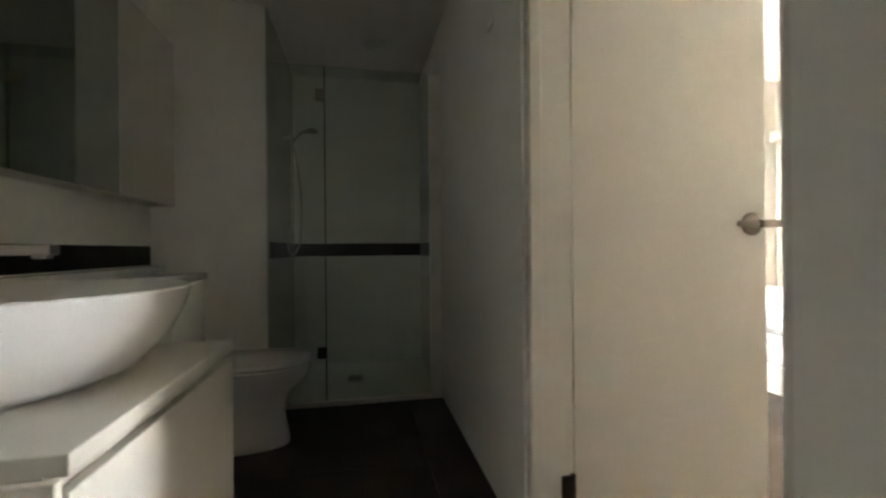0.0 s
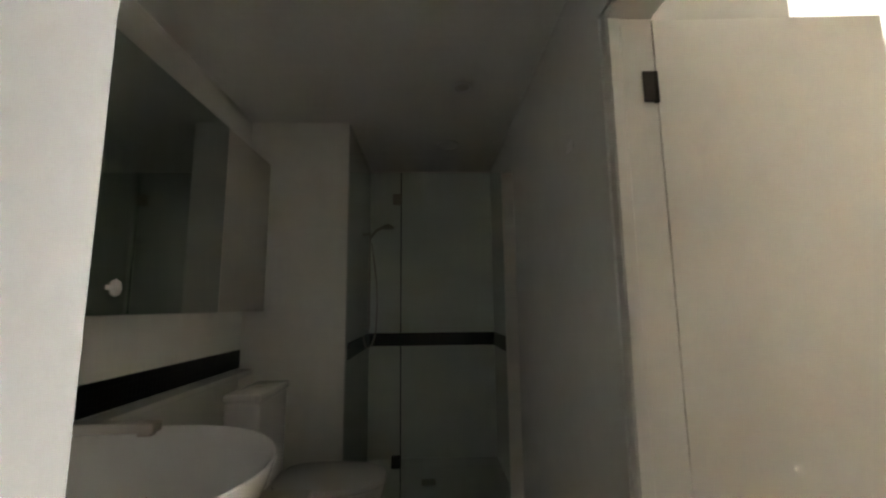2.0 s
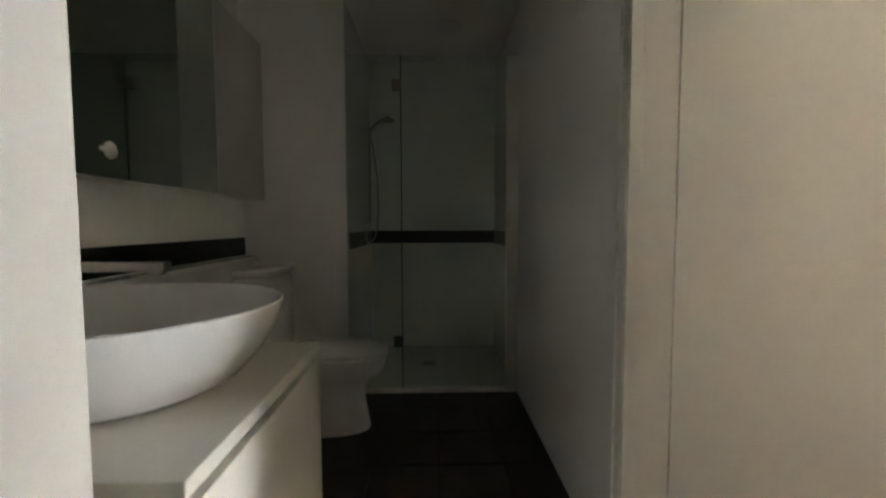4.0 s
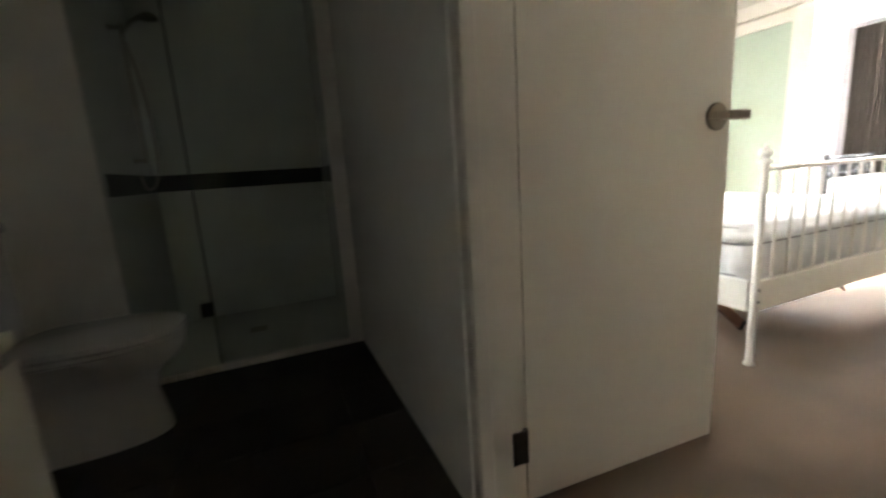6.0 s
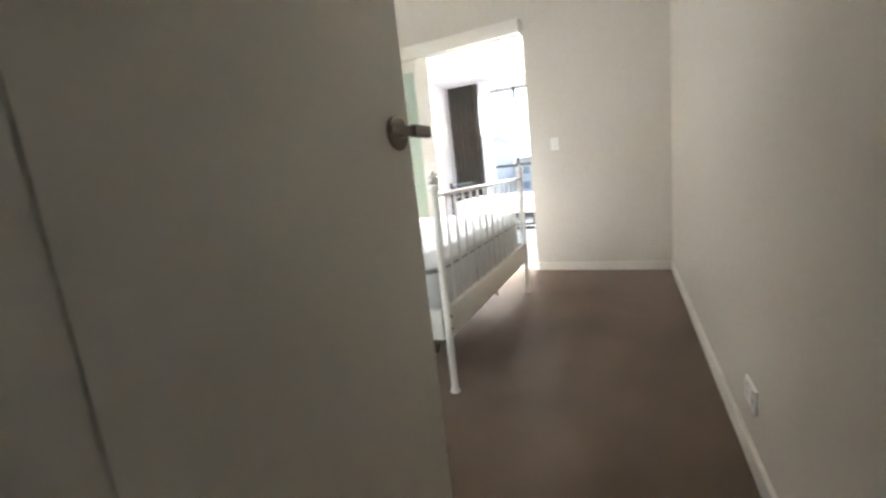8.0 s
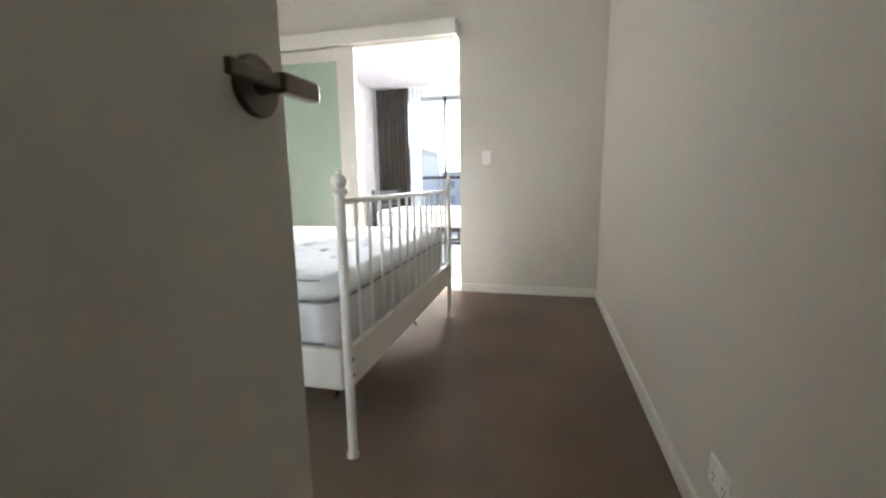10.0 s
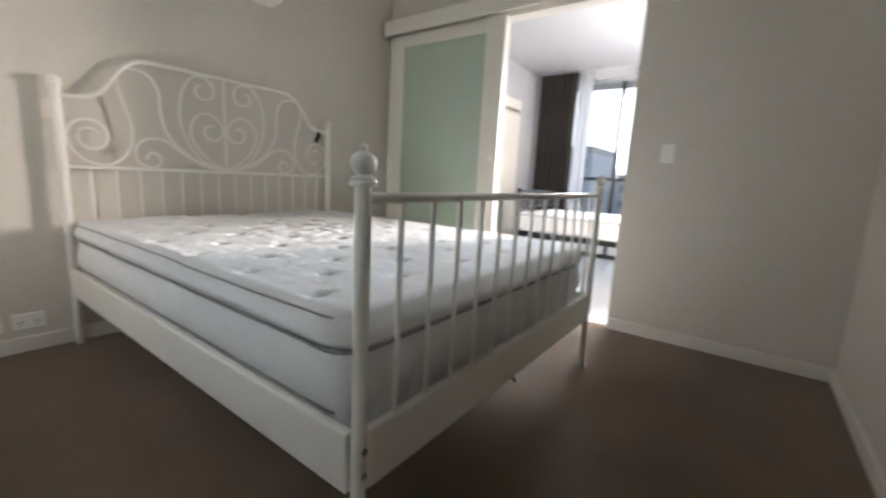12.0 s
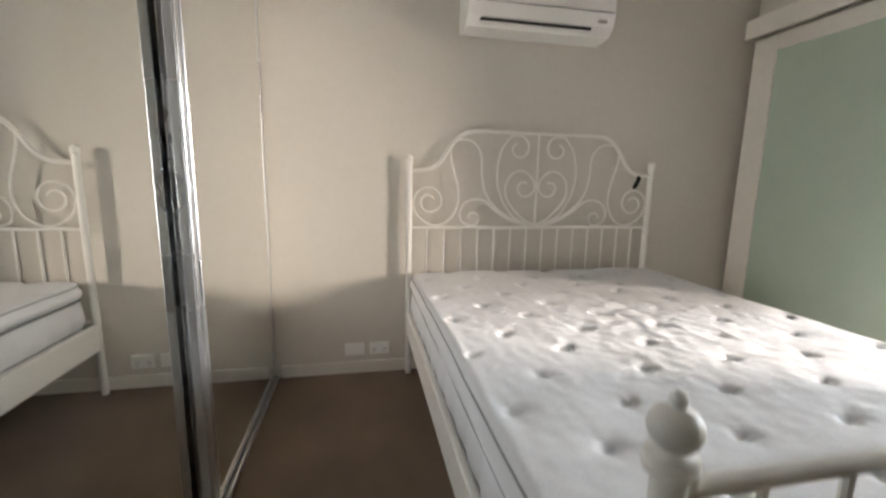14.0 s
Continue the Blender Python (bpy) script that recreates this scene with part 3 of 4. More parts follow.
def fallen_slat():
    """A bed slat that has dropped out at one end: its foot on the carpet, its head behind the side rail."""
    lo, hi = Vector((2.47, 1.765, 0.03)), Vector((2.135, 1.775, 0.3))
    along = (hi - lo).normalized()
    slat = thing("wooden_plank", lo, "red-brown wooden plank fallen under the bed", "plank")
    length = (hi - lo).length
    o = part("board", box(0, -0.009, -0.026, length, 0.009, 0.026, 0.002, 2), SLAT_WOOD, slat)
    o.rotation_euler = along.to_track_quat("X", "Z").to_euler()
    cap = part("end_cap", box(-0.003, -0.0105, -0.0275, 0.025, 0.0105, 0.0275, 0.002), RUBBER_AND_SHADE, slat, "dark end cap")
    cap.rotation_euler = o.rotation_euler


fallen_slat()


# ---------- bedroom fittings ----------
def air_conditioner():
    x0, x1, z0, z1 = 2.388, 3.212, 1.945, 2.225
    a = thing("air_conditioner", ((x0 + x1) / 2, HY, z0), "white wall-mounted split air conditioner", "air conditioner")
    off = -Vector(a.location)
    bm = bmesh.new()
    prof = [(0, z0 + 0.02), (0.03, z0), (0.15, z0 + 0.012), (0.195, z0 + 0.055), (0.21, z0 + 0.12), (0.205, z1 - 0.02), (0.18, z1), (0, z1)]
    ends = []
    for x in (x0, x0 + 0.008, x1 - 0.008, x1):
        k = 0.985 if x in (x0, x1) else 1
        ends.append([bm.verts.new((x, HY - 0.001 - d * k, (z0 + z1) / 2 + (z - (z0 + z1) / 2) * k)) for d, z in prof])
    for a_, b_ in zip(ends, ends[1:]):
        for i in range(len(prof)):
            j = (i + 1) % len(prof)
            bm.faces.new((a_[i], a_[j], b_[j], b_[i]))
    bm.faces.new(ends[0])
    bm.faces.new(ends[-1])
    o = part("body", bm, PLASTIC, a)
    o.location = off
    o = part("louvre", boxes((x0 + 0.07, HY - 0.19, z0 + 0.022, x1 - 0.14, HY - 0.135, z0 + 0.03)), PLASTIC, a)
    o.location = off
    o = part("air_slot", box(x0 + 0.068, HY - 0.1985, z0 + 0.034, x1 - 0.138, HY - 0.172, z0 + 0.043), DARK_SLOT, a, "dark outlet slot")
    o.location = off
    o = part("panel_gap", box(x0 + 0.01, HY - 0.213, z0 + 0.12, x1 - 0.01, HY - 0.2, z0 + 0.123), DARK_SLOT, a)
    o.location = off
    o = part("badge", box(x1 - 0.1, HY - 0.206, z0 + 0.07, x1 - 0.05, HY - 0.195, z0 + 0.085), CHROME, a)
    o.location = off
    return a


air_conditioner()


def wall_plate(name, centre, along, w, h, label, cat, marks):
    """A switch or socket plate; along: 'x' on the headboard or passage wall, 'y' on the sliding wall; marks: small rockers or pin slots."""
    cx, cy, cz = centre
    t = thing(name, centre, label, cat)

    def bx(u0, z0, u1, z1, d0, d1, bev=0.0):
        if along == "x":
            return box(u0, min(d0, d1), z0, u1, max(d0, d1), z1, bev)
        return box(min(d0, d1), u0, z0, max(d0, d1), u1, z1, bev)

    s = marks.get("side", -1)
    part("plate", bx(-w / 2, -h / 2, w / 2, h / 2, 0, s * 0.008, 0.002), PLASTIC, t)
    for u, z, du, dz, mat in marks["bits"]:
        part("rocker" if mat in (PLASTIC, ROCKER) else "pin_slot", bx(u - du, z - dz, u + du, z + dz, s * 0.007, s * (0.0085 if mat is DARK_SLOT else 0.011), 0.0008), mat, t)
    return t


sw = [(0, 0.02, 0.008, 0.012, ROCKER), (0, -0.02, 0.008, 0.012, ROCKER)]
wall_plate("light_switch", (RX, 1.358, 1.13), "y", 0.07, 0.108, "white two-gang light switch plate", "switch", {"bits": sw})
slots = [(u + du, z, 0.002, 0.006, DARK_SLOT) for u in (-0.03, 0.03) for du, z in ((-0.007, -0.005), (0.007, -0.005), (0, -0.022))] + [(-0.03, 0.022, 0.008, 0.011, PLASTIC), (0.03, 0.022, 0.008, 0.011, PLASTIC)]
wall_plate("power_outlet", (1.935, HY, 0.15), "x", 0.115, 0.075, "white double power outlet above the skirting", "outlet", {"bits": slots})
wall_plate("blank_plate", (1.79, HY, 0.15), "x", 0.115, 0.075, "white data plate above the skirting", "outlet", {"bits": [(0, 0, 0.009, 0.008, PLASTIC)]})
wall_plate("power_outlet", (1.95, PY, 0.215), "x", 0.115, 0.075, "white double power outlet low on the passage wall", "outlet", {"bits": slots, "side": 1})


# ---------- bathroom ----------
def vanity():
    x1, y0, y1, top = -0.319, 0.742, 1.537, 0.69
    v = thing("vanity", (-0.7, (y0 + y1) / 2, 0), "white laminate vanity unit with a shadow gap under its top", "vanity")
    off = -Vector(v.location)

    def p(name, bm, mat=LAMINATE, label=""):
        o = part(name, bm, mat, v, label)
        o.location = off

    p("carcass", box(BX0 + 0.002, y0 + 0.019, 0.09, x1 - 0.022, y1, 0.625))
    p("plinth", box(BX0 + 0.002, y0 + 0.019, 0, x1 - 0.07, y1 - 0.02, 0.09))
    p("benchtop", box(BX0 + 0.002, y0 + 0.024, 0.655, x1, y1 + 0.004, top, 0.003, 2))
    p("recess_strip", box(BX0 + 0.002, y0 + 0.02, 0.626, x1 - 0.03, y1 - 0.002, 0.659), LAMINATE)
    p("door_front", box(x1 - 0.02, y0 + 0.024, 0.1, x1, y1, 0.632, 0.002))
    p("end_panel", box(BX0 + 0.002, y0, 0.0, x1 - 0.003, y0 + 0.018, 0.658, 0.002))
    return v


def basin():
    c = (-0.712, 1.15)
    b = thing("basin", (c[0], c[1], 0.6905), "white porcelain vessel basin on the vanity top", "basin")
    prof = [(0.22, 0.0), (0.238, 0.004), (0.288, 0.03), (0.34, 0.09), (0.37, 0.15), (0.383, 0.195), (0.386, 0.205), (0.382, 0.209), (0.373, 0.204), (0.33, 0.13), (0.26, 0.06), (0.12, 0.032), (0.03, 0.028)]
    part("bowl", lathe(prof, (0, 0, 0), 48, "z", 1.02, 0.95), PORCELAIN, b, "", True)
    part("overflow", lathe([(0.014, 0.0), (0.014, 0.004), (0.009, 0.005)], (-0.012, -0.318, 0.135), 14, "y"), DARK_SLOT, b, "dark overflow hole", True)
    part("waste", lathe([(0.028, 0.03), (0.028, 0.034), (0.022, 0.036), (0.004, 0.036)], (0, 0, 0), 18), CHROME, b, "chrome waste", True)


def basin_tap():
    """A tall mixer on the ledge with a long flat spout over the bowl."""
    t = thing("basin_tap", (-1.06, 1.165, 0.9), "chrome basin mixer with a long flat spout", "tap")
    part("body", lathe([(0.024, 0.0), (0.024, 0.006), (0.018, 0.01), (0.018, 0.104), (0.016, 0.108)], (0, 0, 0), 18), CHROME, t, "", True)
    part("spout", boxes((-0.015, -0.018, 0.076, 0.475, 0.018, 0.1, 0.004, 2), (0.435, -0.012, 0.068, 0.465, 0.012, 0.0765, 0.002, 2)), CHROME, t, "flat chrome spout")
    part("lever", box(-0.008, -0.012, 0.109, 0.05, 0.012, 0.116, 0.003, 2), CHROME, t)


def mirror_cabinet():
    y0, y1, z0, z1, x1 = 0.74, 2.182, 1.244, 2.187, -0.972
    m = thing("mirror_cabinet", (BX0, y0, z0), "wall-hung bathroom cabinet with a mirrored front", "cabinet")
    off = -Vector(m.location)
    o = part("body", box(BX0 + 0.001, y0, z0, x1 - 0.02, 2.74, z1, 0.002), LAMINATE, m)
    o.location = off
    o = part("mirror_front", box(x1 - 0.018, y0 + 0.0006, z0, x1, y1 - 0.0006, z1, 0.001), CABINET_MIRROR, m, "mirrored cabinet door")
    o.location = off
    o = part("plain_front", box(x1 - 0.018, y1 + 0.008, z0, x1 - 0.001, 2.74, z1, 0.001), LAMINATE, m, "white laminate cabinet door")
    o.location = off
    o = part("edge_strip", box(x1 - 0.02, y1 + 0.0005, z0, x1 + 0.001, y1 + 0.006, z1), GLOSS_WHITE, m)
    o.location = off


def toilet():
    y, back = 2.32, -0.9
    t = thing("toilet", (back + 0.4, y, 0), "white porcelain close-coupled toilet with the lid down", "toilet")
    off = -Vector(t.location)

    def loft(rows, n=32):
        """Stacked rounded outlines: height, back x, front x, half width."""
        bm = bmesh.new()
        rings = []
        for z, xb, xf, hw in rows:
            ring = []
            for k in range(n):
                a = 2 * math.pi * k / n
                cx, rx = (xb + xf) / 2, (xf - xb) / 2
                ca, sa = math.cos(a), math.sin(a)
                q = 0.55 if ca < 0 else 0.9
                ring.append(bm.verts.new((cx + rx * math.copysign(abs(ca) ** q, ca), y + hw * math.copysign(abs(sa) ** (0.6 if ca < 0 else 0.85), sa), z)))
            rings.append(ring)
        for a, b in zip(rings, rings[1:]):
            for k in range(n):
                bm.faces.new((a[k], a[(k + 1) % n], b[(k + 1) % n], b[k]))
        bm.faces.new(rings[0])
        bm.faces.new(rings[-1])
        return bm

    f = -0.17
    for name, bm, mat in (
        ("pan", loft([(0, back + 0.02, f - 0.1, 0.125), (0.02, back + 0.02, f - 0.1, 0.125), (0.16, back + 0.02, f - 0.125, 0.112), (0.24, back + 0.02, f - 0.112, 0.118), (0.285, back + 0.02, f - 0.07, 0.142), (0.32, back + 0.02, f - 0.02, 0.17), (0.36, back + 0.02, f - 0.005, 0.182), (0.39, back + 0.02, f, 0.186)]), PORCELAIN),
        ("seat", loft([(0.391, back + 0.2, f - 0.012, 0.176), (0.396, back + 0.2, f + 0.003, 0.188), (0.41, back + 0.2, f + 0.006, 0.19), (0.414, back + 0.2, f - 0.008, 0.178)]), PORCELAIN),
        ("lid", loft([(0.416, back + 0.2, f - 0.008, 0.178), (0.42, back + 0.2, f + 0.006, 0.19), (0.438, back + 0.2, f + 0.004, 0.188), (0.445, back + 0.21, f - 0.02, 0.17)]), PORCELAIN),
        ("cistern", box(back + 0.004, y - 0.19, 0.39, back + 0.17, y + 0.19, 0.83, 0.02, 3), PORCELAIN),
        ("cistern_lid", box(back + 0.002, y - 0.197, 0.832, back + 0.178, y + 0.197, 0.868, 0.01, 3), PORCELAIN),
        ("flush_button", lathe([(0.022, 0.868), (0.022, 0.873), (0.005, 0.874)], (back + 0.09, y, 0), 16), CHROME),
    ):
        o = part(name, bm, mat, t, "", True)
        o.location = off


def shower():
    s = thing("shower_screen", (-0.5, SCREEN, 0), "frameless clear glass shower screen with a fixed and a hinged panel", "shower screen")
    off = -Vector(s.location)

    def p(name, bm, mat, label="", smooth=False):
        o = part(name, bm, mat, s, label, smooth)
        o.location = off
        return o

    e = -0.126
    p("fixed_panel", box(-0.467, SCREEN, 0.032, e - 0.004, SCREEN + 0.01, 2.14), CLEAR, "fixed clear glass panel").visible_shadow = False
    p("door_panel", box(e + 0.003, SCREEN, 0.036, BX1 - 0.06, SCREEN + 0.01, 2.14), CLEAR, "hinged clear glass panel").visible_shadow = False
    p("glass_edge", box(e - 0.0035, SCREEN + 0.0005, 0.036, e + 0.0025, SCREEN + 0.0095, 2.14), GLASS_EDGE, "dark green polished glass edge")
    for z in (0.335, 1.96):
        p("clamp", box(e - 0.055, SCREEN - 0.012, z - 0.035, e + 0.004, SCREEN + 0.022, z + 0.035, 0.004), DARK_METAL if z < 1 else CHROME, "metal glass hinge")
    p("wall_channel", box(BX1 - 0.075, SCREEN - 0.016, 0.03, BX1 - 0.001, SCREEN + 0.026, 2.14, 0.003), GLOSS_WHITE, "pale wall channel")
    tagged(finish("shower_sill", box(-0.467, SCREEN - 0.012, -0.006, BX1 - 0.001, SCREEN + 0.03, 0.03, 0.004), TRIM), "low pale sill under the shower screen", "sill", kind="structure")

    r = thing("shower_rail", (-0.457, 3.35, 1.1), "chrome hand shower on a wall rail", "shower")
    part("rail", tube([(0.045, 0, 0), (0.045, 0, 0.75)], 0.009, 10), CHROME, r, "", True)
    for z in (0.02, 0.73):
        part("bracket", lathe([(0.016, -0.012), (0.016, 0.0), (0.011, 0.004), (0.011, 0.05)], (0, 0, z), 12, "x"), CHROME, r, "", True)
    part("arm", tube([(0.045, 0, 0.7), (0.1, -0.02, 0.76), (0.17, -0.04, 0.79)], 0.011, 10), CHROME, r, "", True)
    part("head", lathe([(0.012, 0.02), (0.045, 0.0), (0.05, -0.012), (0.046, -0.016)], (0.19, -0.045, 0.785), 18), CHROME, r, "", True)
    part("hose", tube(spline([(0.06, 0, 0.66), (0.1, 0.03, 0.3), (0.09, 0.03, -0.05), (0.03, 0.02, -0.15), (0.0, 0.01, -0.05)], 6), 0.006, 8), CHROME, r, "", True)

    tagged(finish("floor_shower", box(-0.467, SCREEN + 0.031, -0.005, BX1 - 0.001, BY1 - 0.001, 0.014, 0.003), WALL_TILE), "pale tiled shower base", "floor", kind="structure")
    d = thing("floor_waste", (0.04, 3.275, 0.014), "small square chrome floor drain", "drain")
    part("grate", box(-0.05, -0.05, 0, 0.05, 0.05, 0.006, 0.001), CHROME, d)


def mosaic_band(name, u0, u1, at, along, side, label, low=0.93):
    """A dark band of small glazed tiles, joined with fine joints."""
    bm = bmesh.new()
    n = max(2, int((u1 - u0) / 0.024))
    st = (u1 - u0) / n
    for k in range(n):
        for r in range(4):
            a, b = u0 + k * st + 0.0008, u0 + (k + 1) * st - 0.0008
            z0, z1 = low + r * 0.0275, low + (r + 1) * 0.0275 - 0.0012
            d0, d1 = at + side * 0.0005, at + side * 0.005
            if along == "x":
                add_box(bm, a, min(d0, d1), z0, b, max(d0, d1), z1)
            else:
                add_box(bm, min(d0, d1), a, z0, max(d0, d1), b, z1)
    d0, d1 = at + side * 0.0004, at + side * 0.0035
    if along == "x":
        add_box(bm, u0, min(d0, d1), low, u1, max(d0, d1), low + 0.109)
    else:
        add_box(bm, min(d0, d1), u0, low, max(d0, d1), u1, low + 0.109)
    return tagged(finish(name, bm, BLACK_MOSAIC), label, "tile band", kind="structure")


vanity()
basin()
basin_tap()
mirror_cabinet()
toilet()
shower()
mosaic_band("trim_mosaic_shower", -0.467, BX1 - 0.001, BY1, "x", -1, "black mosaic tile band across the shower wall")
mosaic_band("trim_mosaic_shower_side", SCREEN + 0.05, BY1 - 0.006, -0.468, "y", 1, "black mosaic tile band on the shower's side wall")
mosaic_band("trim_mosaic_shower_east", SCREEN + 0.05, BY1 - 0.006, BX1, "y", -1, "black mosaic tile band on the shower's side wall")
mosaic_band("trim_mosaic_vanity", 0.74, 2.735, BX0, "y", 1, "black mosaic tile band above the vanity", 0.905)

structure("trim_vanity_ledge", box(BX0 + 0.001, 0.745, 0.872, BX0 + 0.085, 2.735, 0.9, 0.003), WALL_TILE, "narrow glossy tiled ledge under the mosaic band")
st = thing("suction_hook", (-0.972, 1.51, 1.333), "small white plastic suction hook stuck on the mirror", "hook")
part("cup", lathe([(0.03, 0.0006), (0.029, 0.004), (0.018, 0.009), (0.01, 0.014), (0.004, 0.015)], (0, 0, 0), 8, "x"), PLASTIC, st)
part("tab", box(0.001, -0.046, -0.008, 0.005, -0.024, 0.008, 0.002), PLASTIC, st)
hk = thing("wall_bracket", (BX1, 1.655, 1.88), "small grey rectangular bracket high on the wall", "bracket")
part("plate", box(-0.006, -0.035, -0.02, -0.0005, 0.035, 0.02, 0.002), ROCKER, hk)
part("lip", box(-0.011, -0.033, -0.019, -0.0062, 0.033, -0.012, 0.001), ROCKER, hk)

dl = thing("downlight", (0.25, 2.28, BH), "round unlit white recessed ceiling light", "downlight")
part("trim_ring", lathe([(0.055, -0.001), (0.055, -0.006), (0.045, -0.009), (0.04, -0.004)], (0, 0, 0), 24), PLASTIC, dl, "", True)
part("lens", lathe([(0.039, -0.0035), (0.02, -0.006), (0.003, -0.0065)], (0, 0, 0), 20), GLOSS_WHITE, dl, "", True)

ev = thing("exhaust_vent", (0.2, 3.11, BH), "round dark exhaust vent in the bathroom ceiling", "vent")
part("vent_ring", lathe([(0.085, -0.001), (0.085, -0.006), (0.075, -0.01), (0.068, -0.004)], (0, 0, 0), 24), PLASTIC, ev, "", True)
part("grille", lathe([(0.067, -0.002), (0.04, -0.0035), (0.004, -0.0035)], (0, 0, 0), 24), DARK_METAL, ev, "dark grille", True)


# ---------- living room seen through the opening ----------
def daybed():
    x0, x1, y0, y1 = 5.55, 6.42, 0.92, 2.87
    d = thing("daybed", ((x0 + x1) / 2, (y0 + y1) / 2, 0), "black metal single bed frame in the living room", "bed")
    off = -Vector(d.location)

    def p(name, bm):
        o = part(name, bm, BLACK_METAL, d)
        o.location = off

    for x in (x0, x1):
        p("post", box(x - 0.018, y1 - 0.018, 0, x + 0.018, y1 + 0.018, 0.86, 0.003))
        p("post", box(x - 0.018, y0 - 0.018, 0, x + 0.018, y0 + 0.018, 0.6, 0.003))
        p("side_rail", box(x - 0.012, y0 + 0.02, 0.37, x + 0.012, y1 - 0.02, 0.42, 0.003))
        p("lower_rail", box(x - 0.01, y0 + 0.02, 0.27, x + 0.01, y1 - 0.02, 0.292, 0.003))
        for k in range(16):
            y = y0 + 0.08 + k * (y1 - y0 - 0.16) / 15
            p("spindle", box(x - 0.007, y - 0.012, 0.292, x + 0.007, y + 0.012, 0.37))
    for z in (0.5, 0.66, 0.83):
        p("head_rail", box(x0 + 0.02, y1 - 0.01, z - 0.012, x1 - 0.02, y1 + 0.01, z + 0.012, 0.003))
    for k in range(9):
        x = x0 + 0.09 + k * 0.09
        p("head_bar", box(x - 0.008, y1 - 0.007, 0.42, x + 0.008, y1 + 0.007, 0.82))
    p("foot_rail", box(x0 + 0.02, y0 - 0.01, 0.55, x1 - 0.02, y0 + 0.01, 0.58, 0.003))
    for k in range(10):
        y = y0 + 0.1 + k * 0.19
        p("slat", box(x0 + 0.013, y, 0.4, x1 - 0.013, y + 0.06, 0.418))
    m = thing("single_mattress", ((x0 + x1) / 2, (y0 + y1) / 2, 0.42), "plain white single mattress on the daybed", "mattress")
    part("body", box(-0.46, -0.95, 0.001, 0.46, 0.95, 0.2, 0.035, 3), MATTRESS, m, "", True)
    part("piping", tube([(-0.46, -0.93, 0.17), (-0.46, 0.93, 0.17)], 0.005, 6), PIPING, m)


def curtain(name, y0, y1, folds, x, depth, mat, label, z1=2.3):
    c = thing(name, (x, (y0 + y1) / 2, 0.02), label, "curtain")
    bm = bmesh.new()
    n, rows = folds * 8, 14
    grid = []
    for j in range(rows + 1):
        z = 0.02 + (z1 - 0.02) * j / rows
        row = []
        for i in range(n + 1):
            u = i / n
            w = 1 + 0.12 * math.sin(z * 1.7)
            y = y0 + (y1 - y0) * u
            row.append(bm.verts.new((x + depth * math.sin(2 * math.pi * folds * u + 0.4 * math.sin(z * 2)) * w * (0.7 + 0.3 * noise.noise(Vector((u * 5, z, 0)))), y + 0.02 * noise.noise(Vector((u * 3, z * 0.8, 4))), z)))
        grid.append(row)
    for j in range(rows):
        for i in range(n):
            bm.faces.new((grid[j][i], grid[j][i + 1], grid[j + 1][i + 1], grid[j + 1][i]))
    bmesh.ops.solidify(bm, geom=bm.faces[:], thickness=0.003)
    o = part("cloth", bm, mat, c, "", True)
    o.location = -c.location
    o = part("track", box(x - 0.015, y0 - 0.02, z1 + 0.001, x + 0.015, y1 + 0.02, z1 + 0.02), BRIGHT_ALU, c)
    o.location = -c.location


def window_front():
    w = thing("window_1", (LX1, 2.3, 0), "full-height glazed sliding front with dark frames", "window", kind="structure")
    off = -Vector(w.location)
    ys = [LY0 + 0.13, 1.24, 2.33, 3.28]
    for y in ys:
        o = part("mullion", box(LX1 + 0.02, y - 0.02, 0.04, LX1 + 0.08, y + 0.02, 2.18, 0.002), BLACK_METAL, w)
        o.location = off
    for nm, z0, z1 in (("sill", 0.0, 0.04), ("head", 2.18, 2.219)):
        o = part(nm, box(LX1 + 0.02, LY0 + 0.1, z0, LX1 + 0.08, LY1 - 0.121, z1), BLACK_METAL if nm == "sill" else BRIGHT_ALU, w)
        o.location = off
    for a, b in zip(ys, ys[1:]):
        o = part("pane", box(LX1 + 0.046, a + 0.021, 0.042, LX1 + 0.052, b - 0.021, 2.178), PANE, w)
        o.location = off
        o.visible_shadow = False


def balcony():
    structure("ground", box(-400, -400, -40.2, 900, 400, -40), CONCRETE, "far city ground below")
    structure("backdrop", box(140, -260, -40, 141, 260, 160), HAZE, "bright hazy sky behind the towers")
    structure("floor_balcony", box(LX1 + 0.1, LY0 - 0.5, -0.2, 8.3, LY1 + 0.5, -0.02), CONCRETE, "concrete balcony slab")
    structure("ceiling_balcony", box(LX1 + 0.1, LY0 - 0.5, 2.36, 8.3, LY1 + 0.5, 2.5), CONCRETE, "concrete soffit over the balcony")
    r = thing("balcony_rail", (8.15, 1.0, -0.02), "dark metal balcony balustrade", "balustrade")
    off = -Vector(r.location)
    for nm, z0, z1 in (("handrail", 1.0, 1.05), ("bottom_rail", 0.06, 0.1)):
        o = part(nm, box(8.12, LY0 - 0.4, z0, 8.18, LY1 + 0.4, z1, 0.004), BLACK_METAL, r)
        o.location = off
    for k in range(5):
        y = LY0 - 0.3 + k * 1.2
        o = part("rail_post", box(8.13, y - 0.02, -0.02, 8.17, y + 0.02, 1.0), BLACK_METAL, r)
        o.location = off
    for k in range(4):
        y = LY0 - 0.3 + k * 1.2
        o = part("rail_glass", box(8.145, y + 0.025, 0.11, 8.155, y + 1.175, 0.99), PANE, r)
        o.location = off
        o.visible_shadow = False


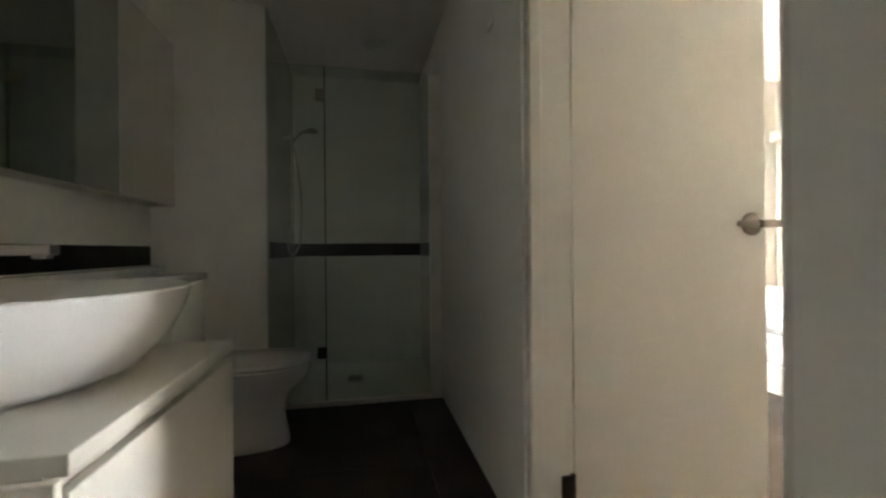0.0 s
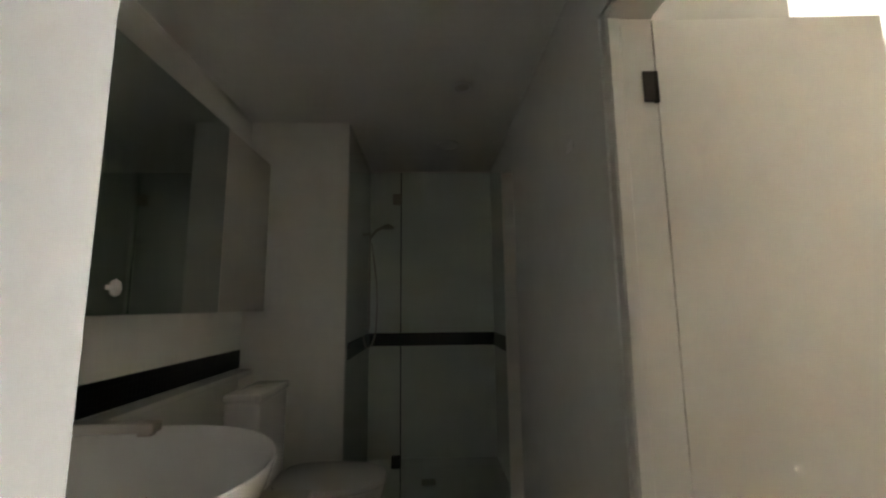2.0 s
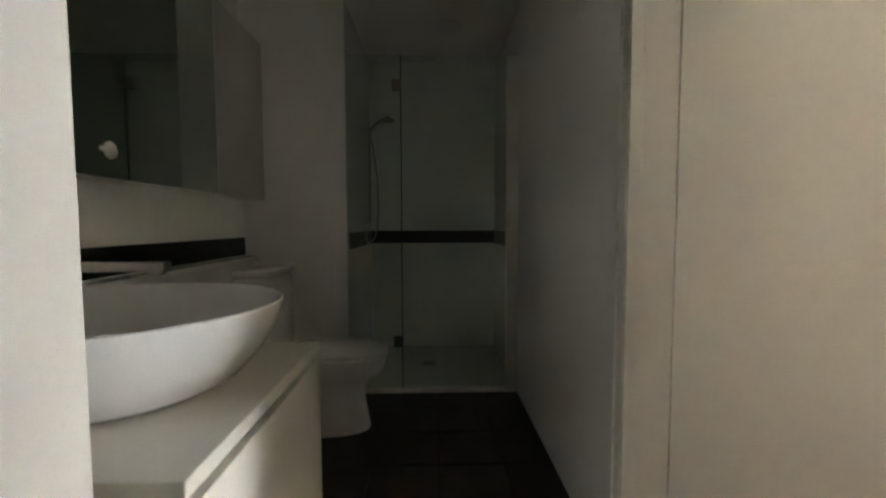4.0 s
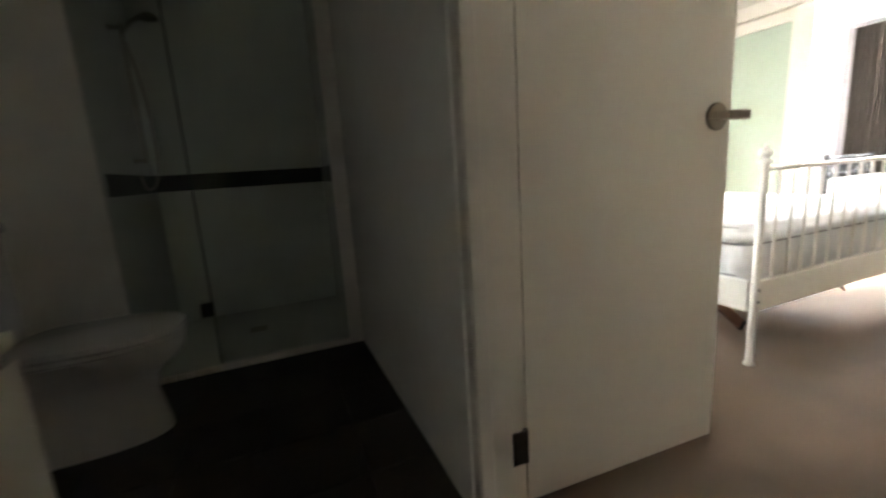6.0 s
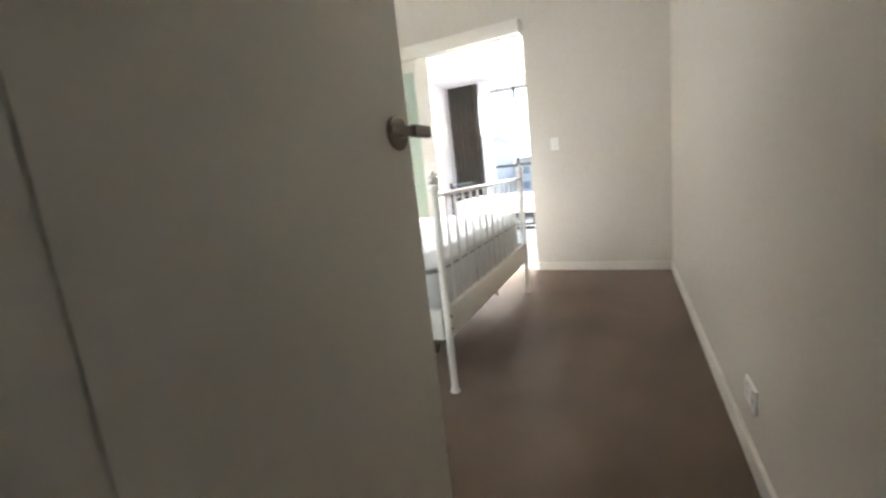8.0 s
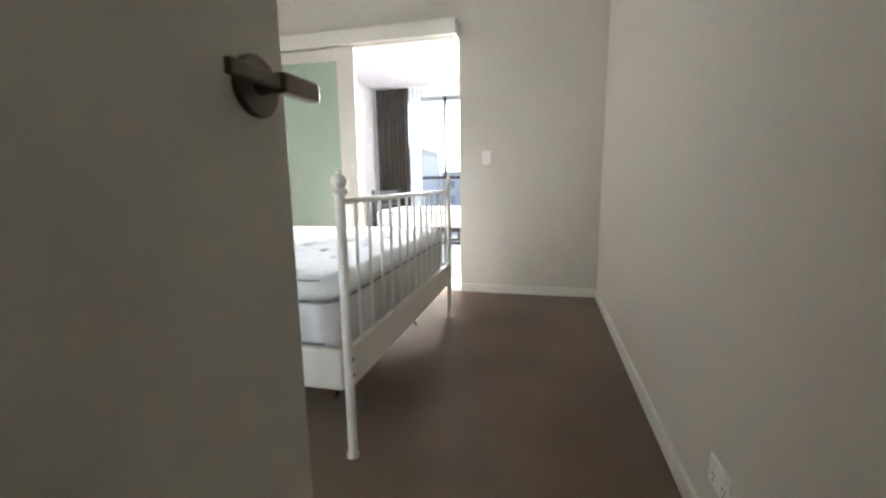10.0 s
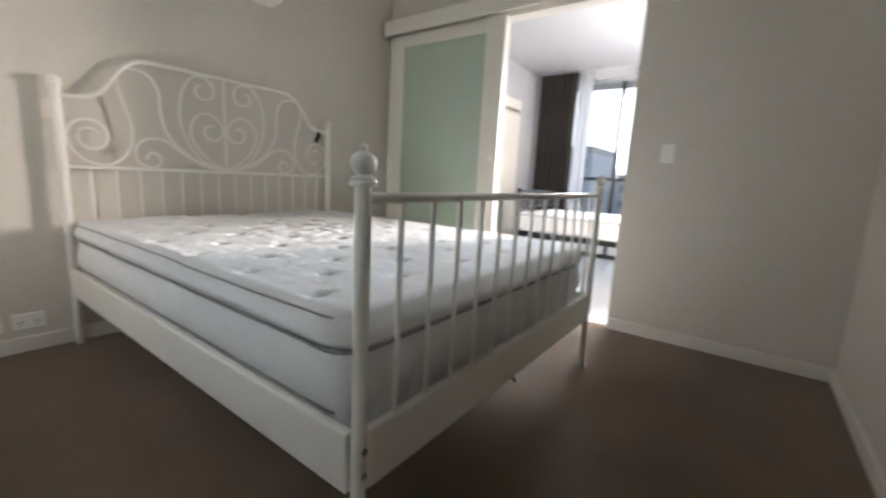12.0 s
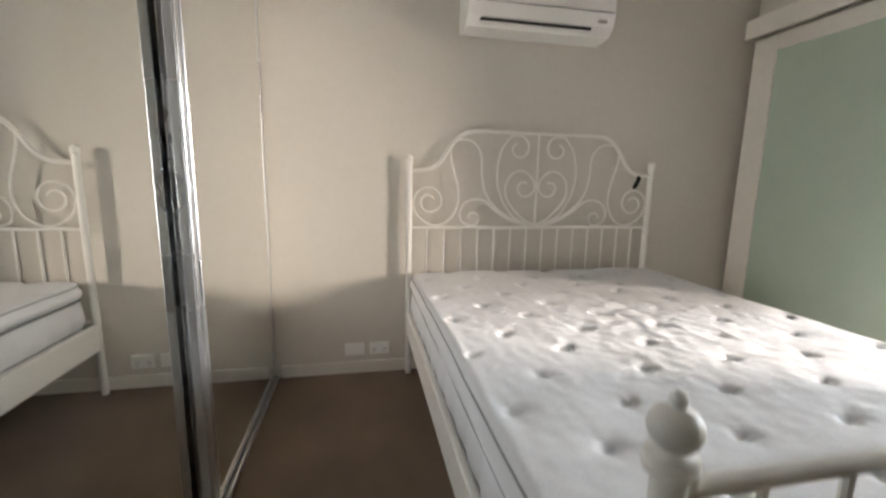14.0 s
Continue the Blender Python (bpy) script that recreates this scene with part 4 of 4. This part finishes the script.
def tower(x, y, w, d, h, floors):
    t = thing("tower_block", (x, y, -40), "pale hazy apartment tower seen from the balcony", "building", "far towers")
    part("wall", box(0, 0, 0, d, w, h), FACADE, t)
    part("roof", box(0.3, 0.3, h, d - 0.3, w - 0.3, h + 1.2), CONCRETE, t)
    cols = int(w / 3.5)
    for f in range(floors):
        for c in range(cols):
            z = h - 3 * (f + 1)
            part("window", box(-0.12, c * 3.5 + 0.8, z + 0.8, 0.0, c * 3.5 + 2.9, z + 2.3), FACADE_GLASS, t)


def wall_panel():
    p_ = thing("tall_panel", (6.1, LY1, 0), "tall flat white panel standing against the living room wall", "panel")
    part("board", box(-0.08, -0.045, 0.0, 0.4, -0.017, 1.92, 0.003), GLOSS_WHITE, p_)
    part("hook_rail", box(-0.02, -0.055, 1.77, 0.34, -0.046, 1.8, 0.002), CHROME, p_)
    for u in (0.04, 0.16, 0.28):
        part("hook", tube(spline([(u, -0.055, 1.785), (u, -0.085, 1.775), (u, -0.09, 1.745), (u, -0.075, 1.73)], 4), 0.005, 8), CHROME, p_, "", True)


daybed()
curtain("curtain", 2.85, 3.34, 7, 6.9, 0.035, CURTAIN, "long charcoal curtain drawn aside")
curtain("sheer_curtain", 2.67, 2.85, 4, 6.94, 0.02, SHEER, "white sheer curtain gathered beside the glass")
window_front()
balcony()
tower(70, 22, 16, 16, 46, 12)
tower(85, 4, 18, 16, 42, 10)
tower(60, -20, 16, 16, 43, 10)
wall_panel()


# ---------- small pieces ----------
ht = thing("hair_tie", (3.545, BHD - 0.014, 1.17), "dark elastic band looped on the headboard rail", "hair tie")
part("loop", tube(spline([(0, 0, 0.035), (-0.02, -0.012, 0.0), (-0.035, -0.01, -0.035), (-0.02, -0.014, -0.03), (0.005, -0.006, 0.01), (0.01, 0.0, 0.035)], 4), 0.007, 7), RUBBER_AND_SHADE, ht, "", True)

# bathroom floor tiles, laid on the grout bed
floor_bath = bpy.data.objects["floor_bath"]
size, gap = 0.3, 0.003
nx, ny = int((WX - BX0) / size) + 1, int((BY1 - BY0) / size) + 1
for i in range(nx):
    for j in range(ny):
        x0, y0 = BX0 + i * size, BY0 + j * size
        x1, y1 = min(x0 + size, WX) - gap, min(y0 + size, BY1) - gap
        if x1 - x0 < 0.02 or y1 - y0 < 0.02:
            continue
        o = finish("tile", box(x0, y0, -0.006, x1, y1, 0.0, 0.0008), DARK_TILE)
        o.parent = floor_bath
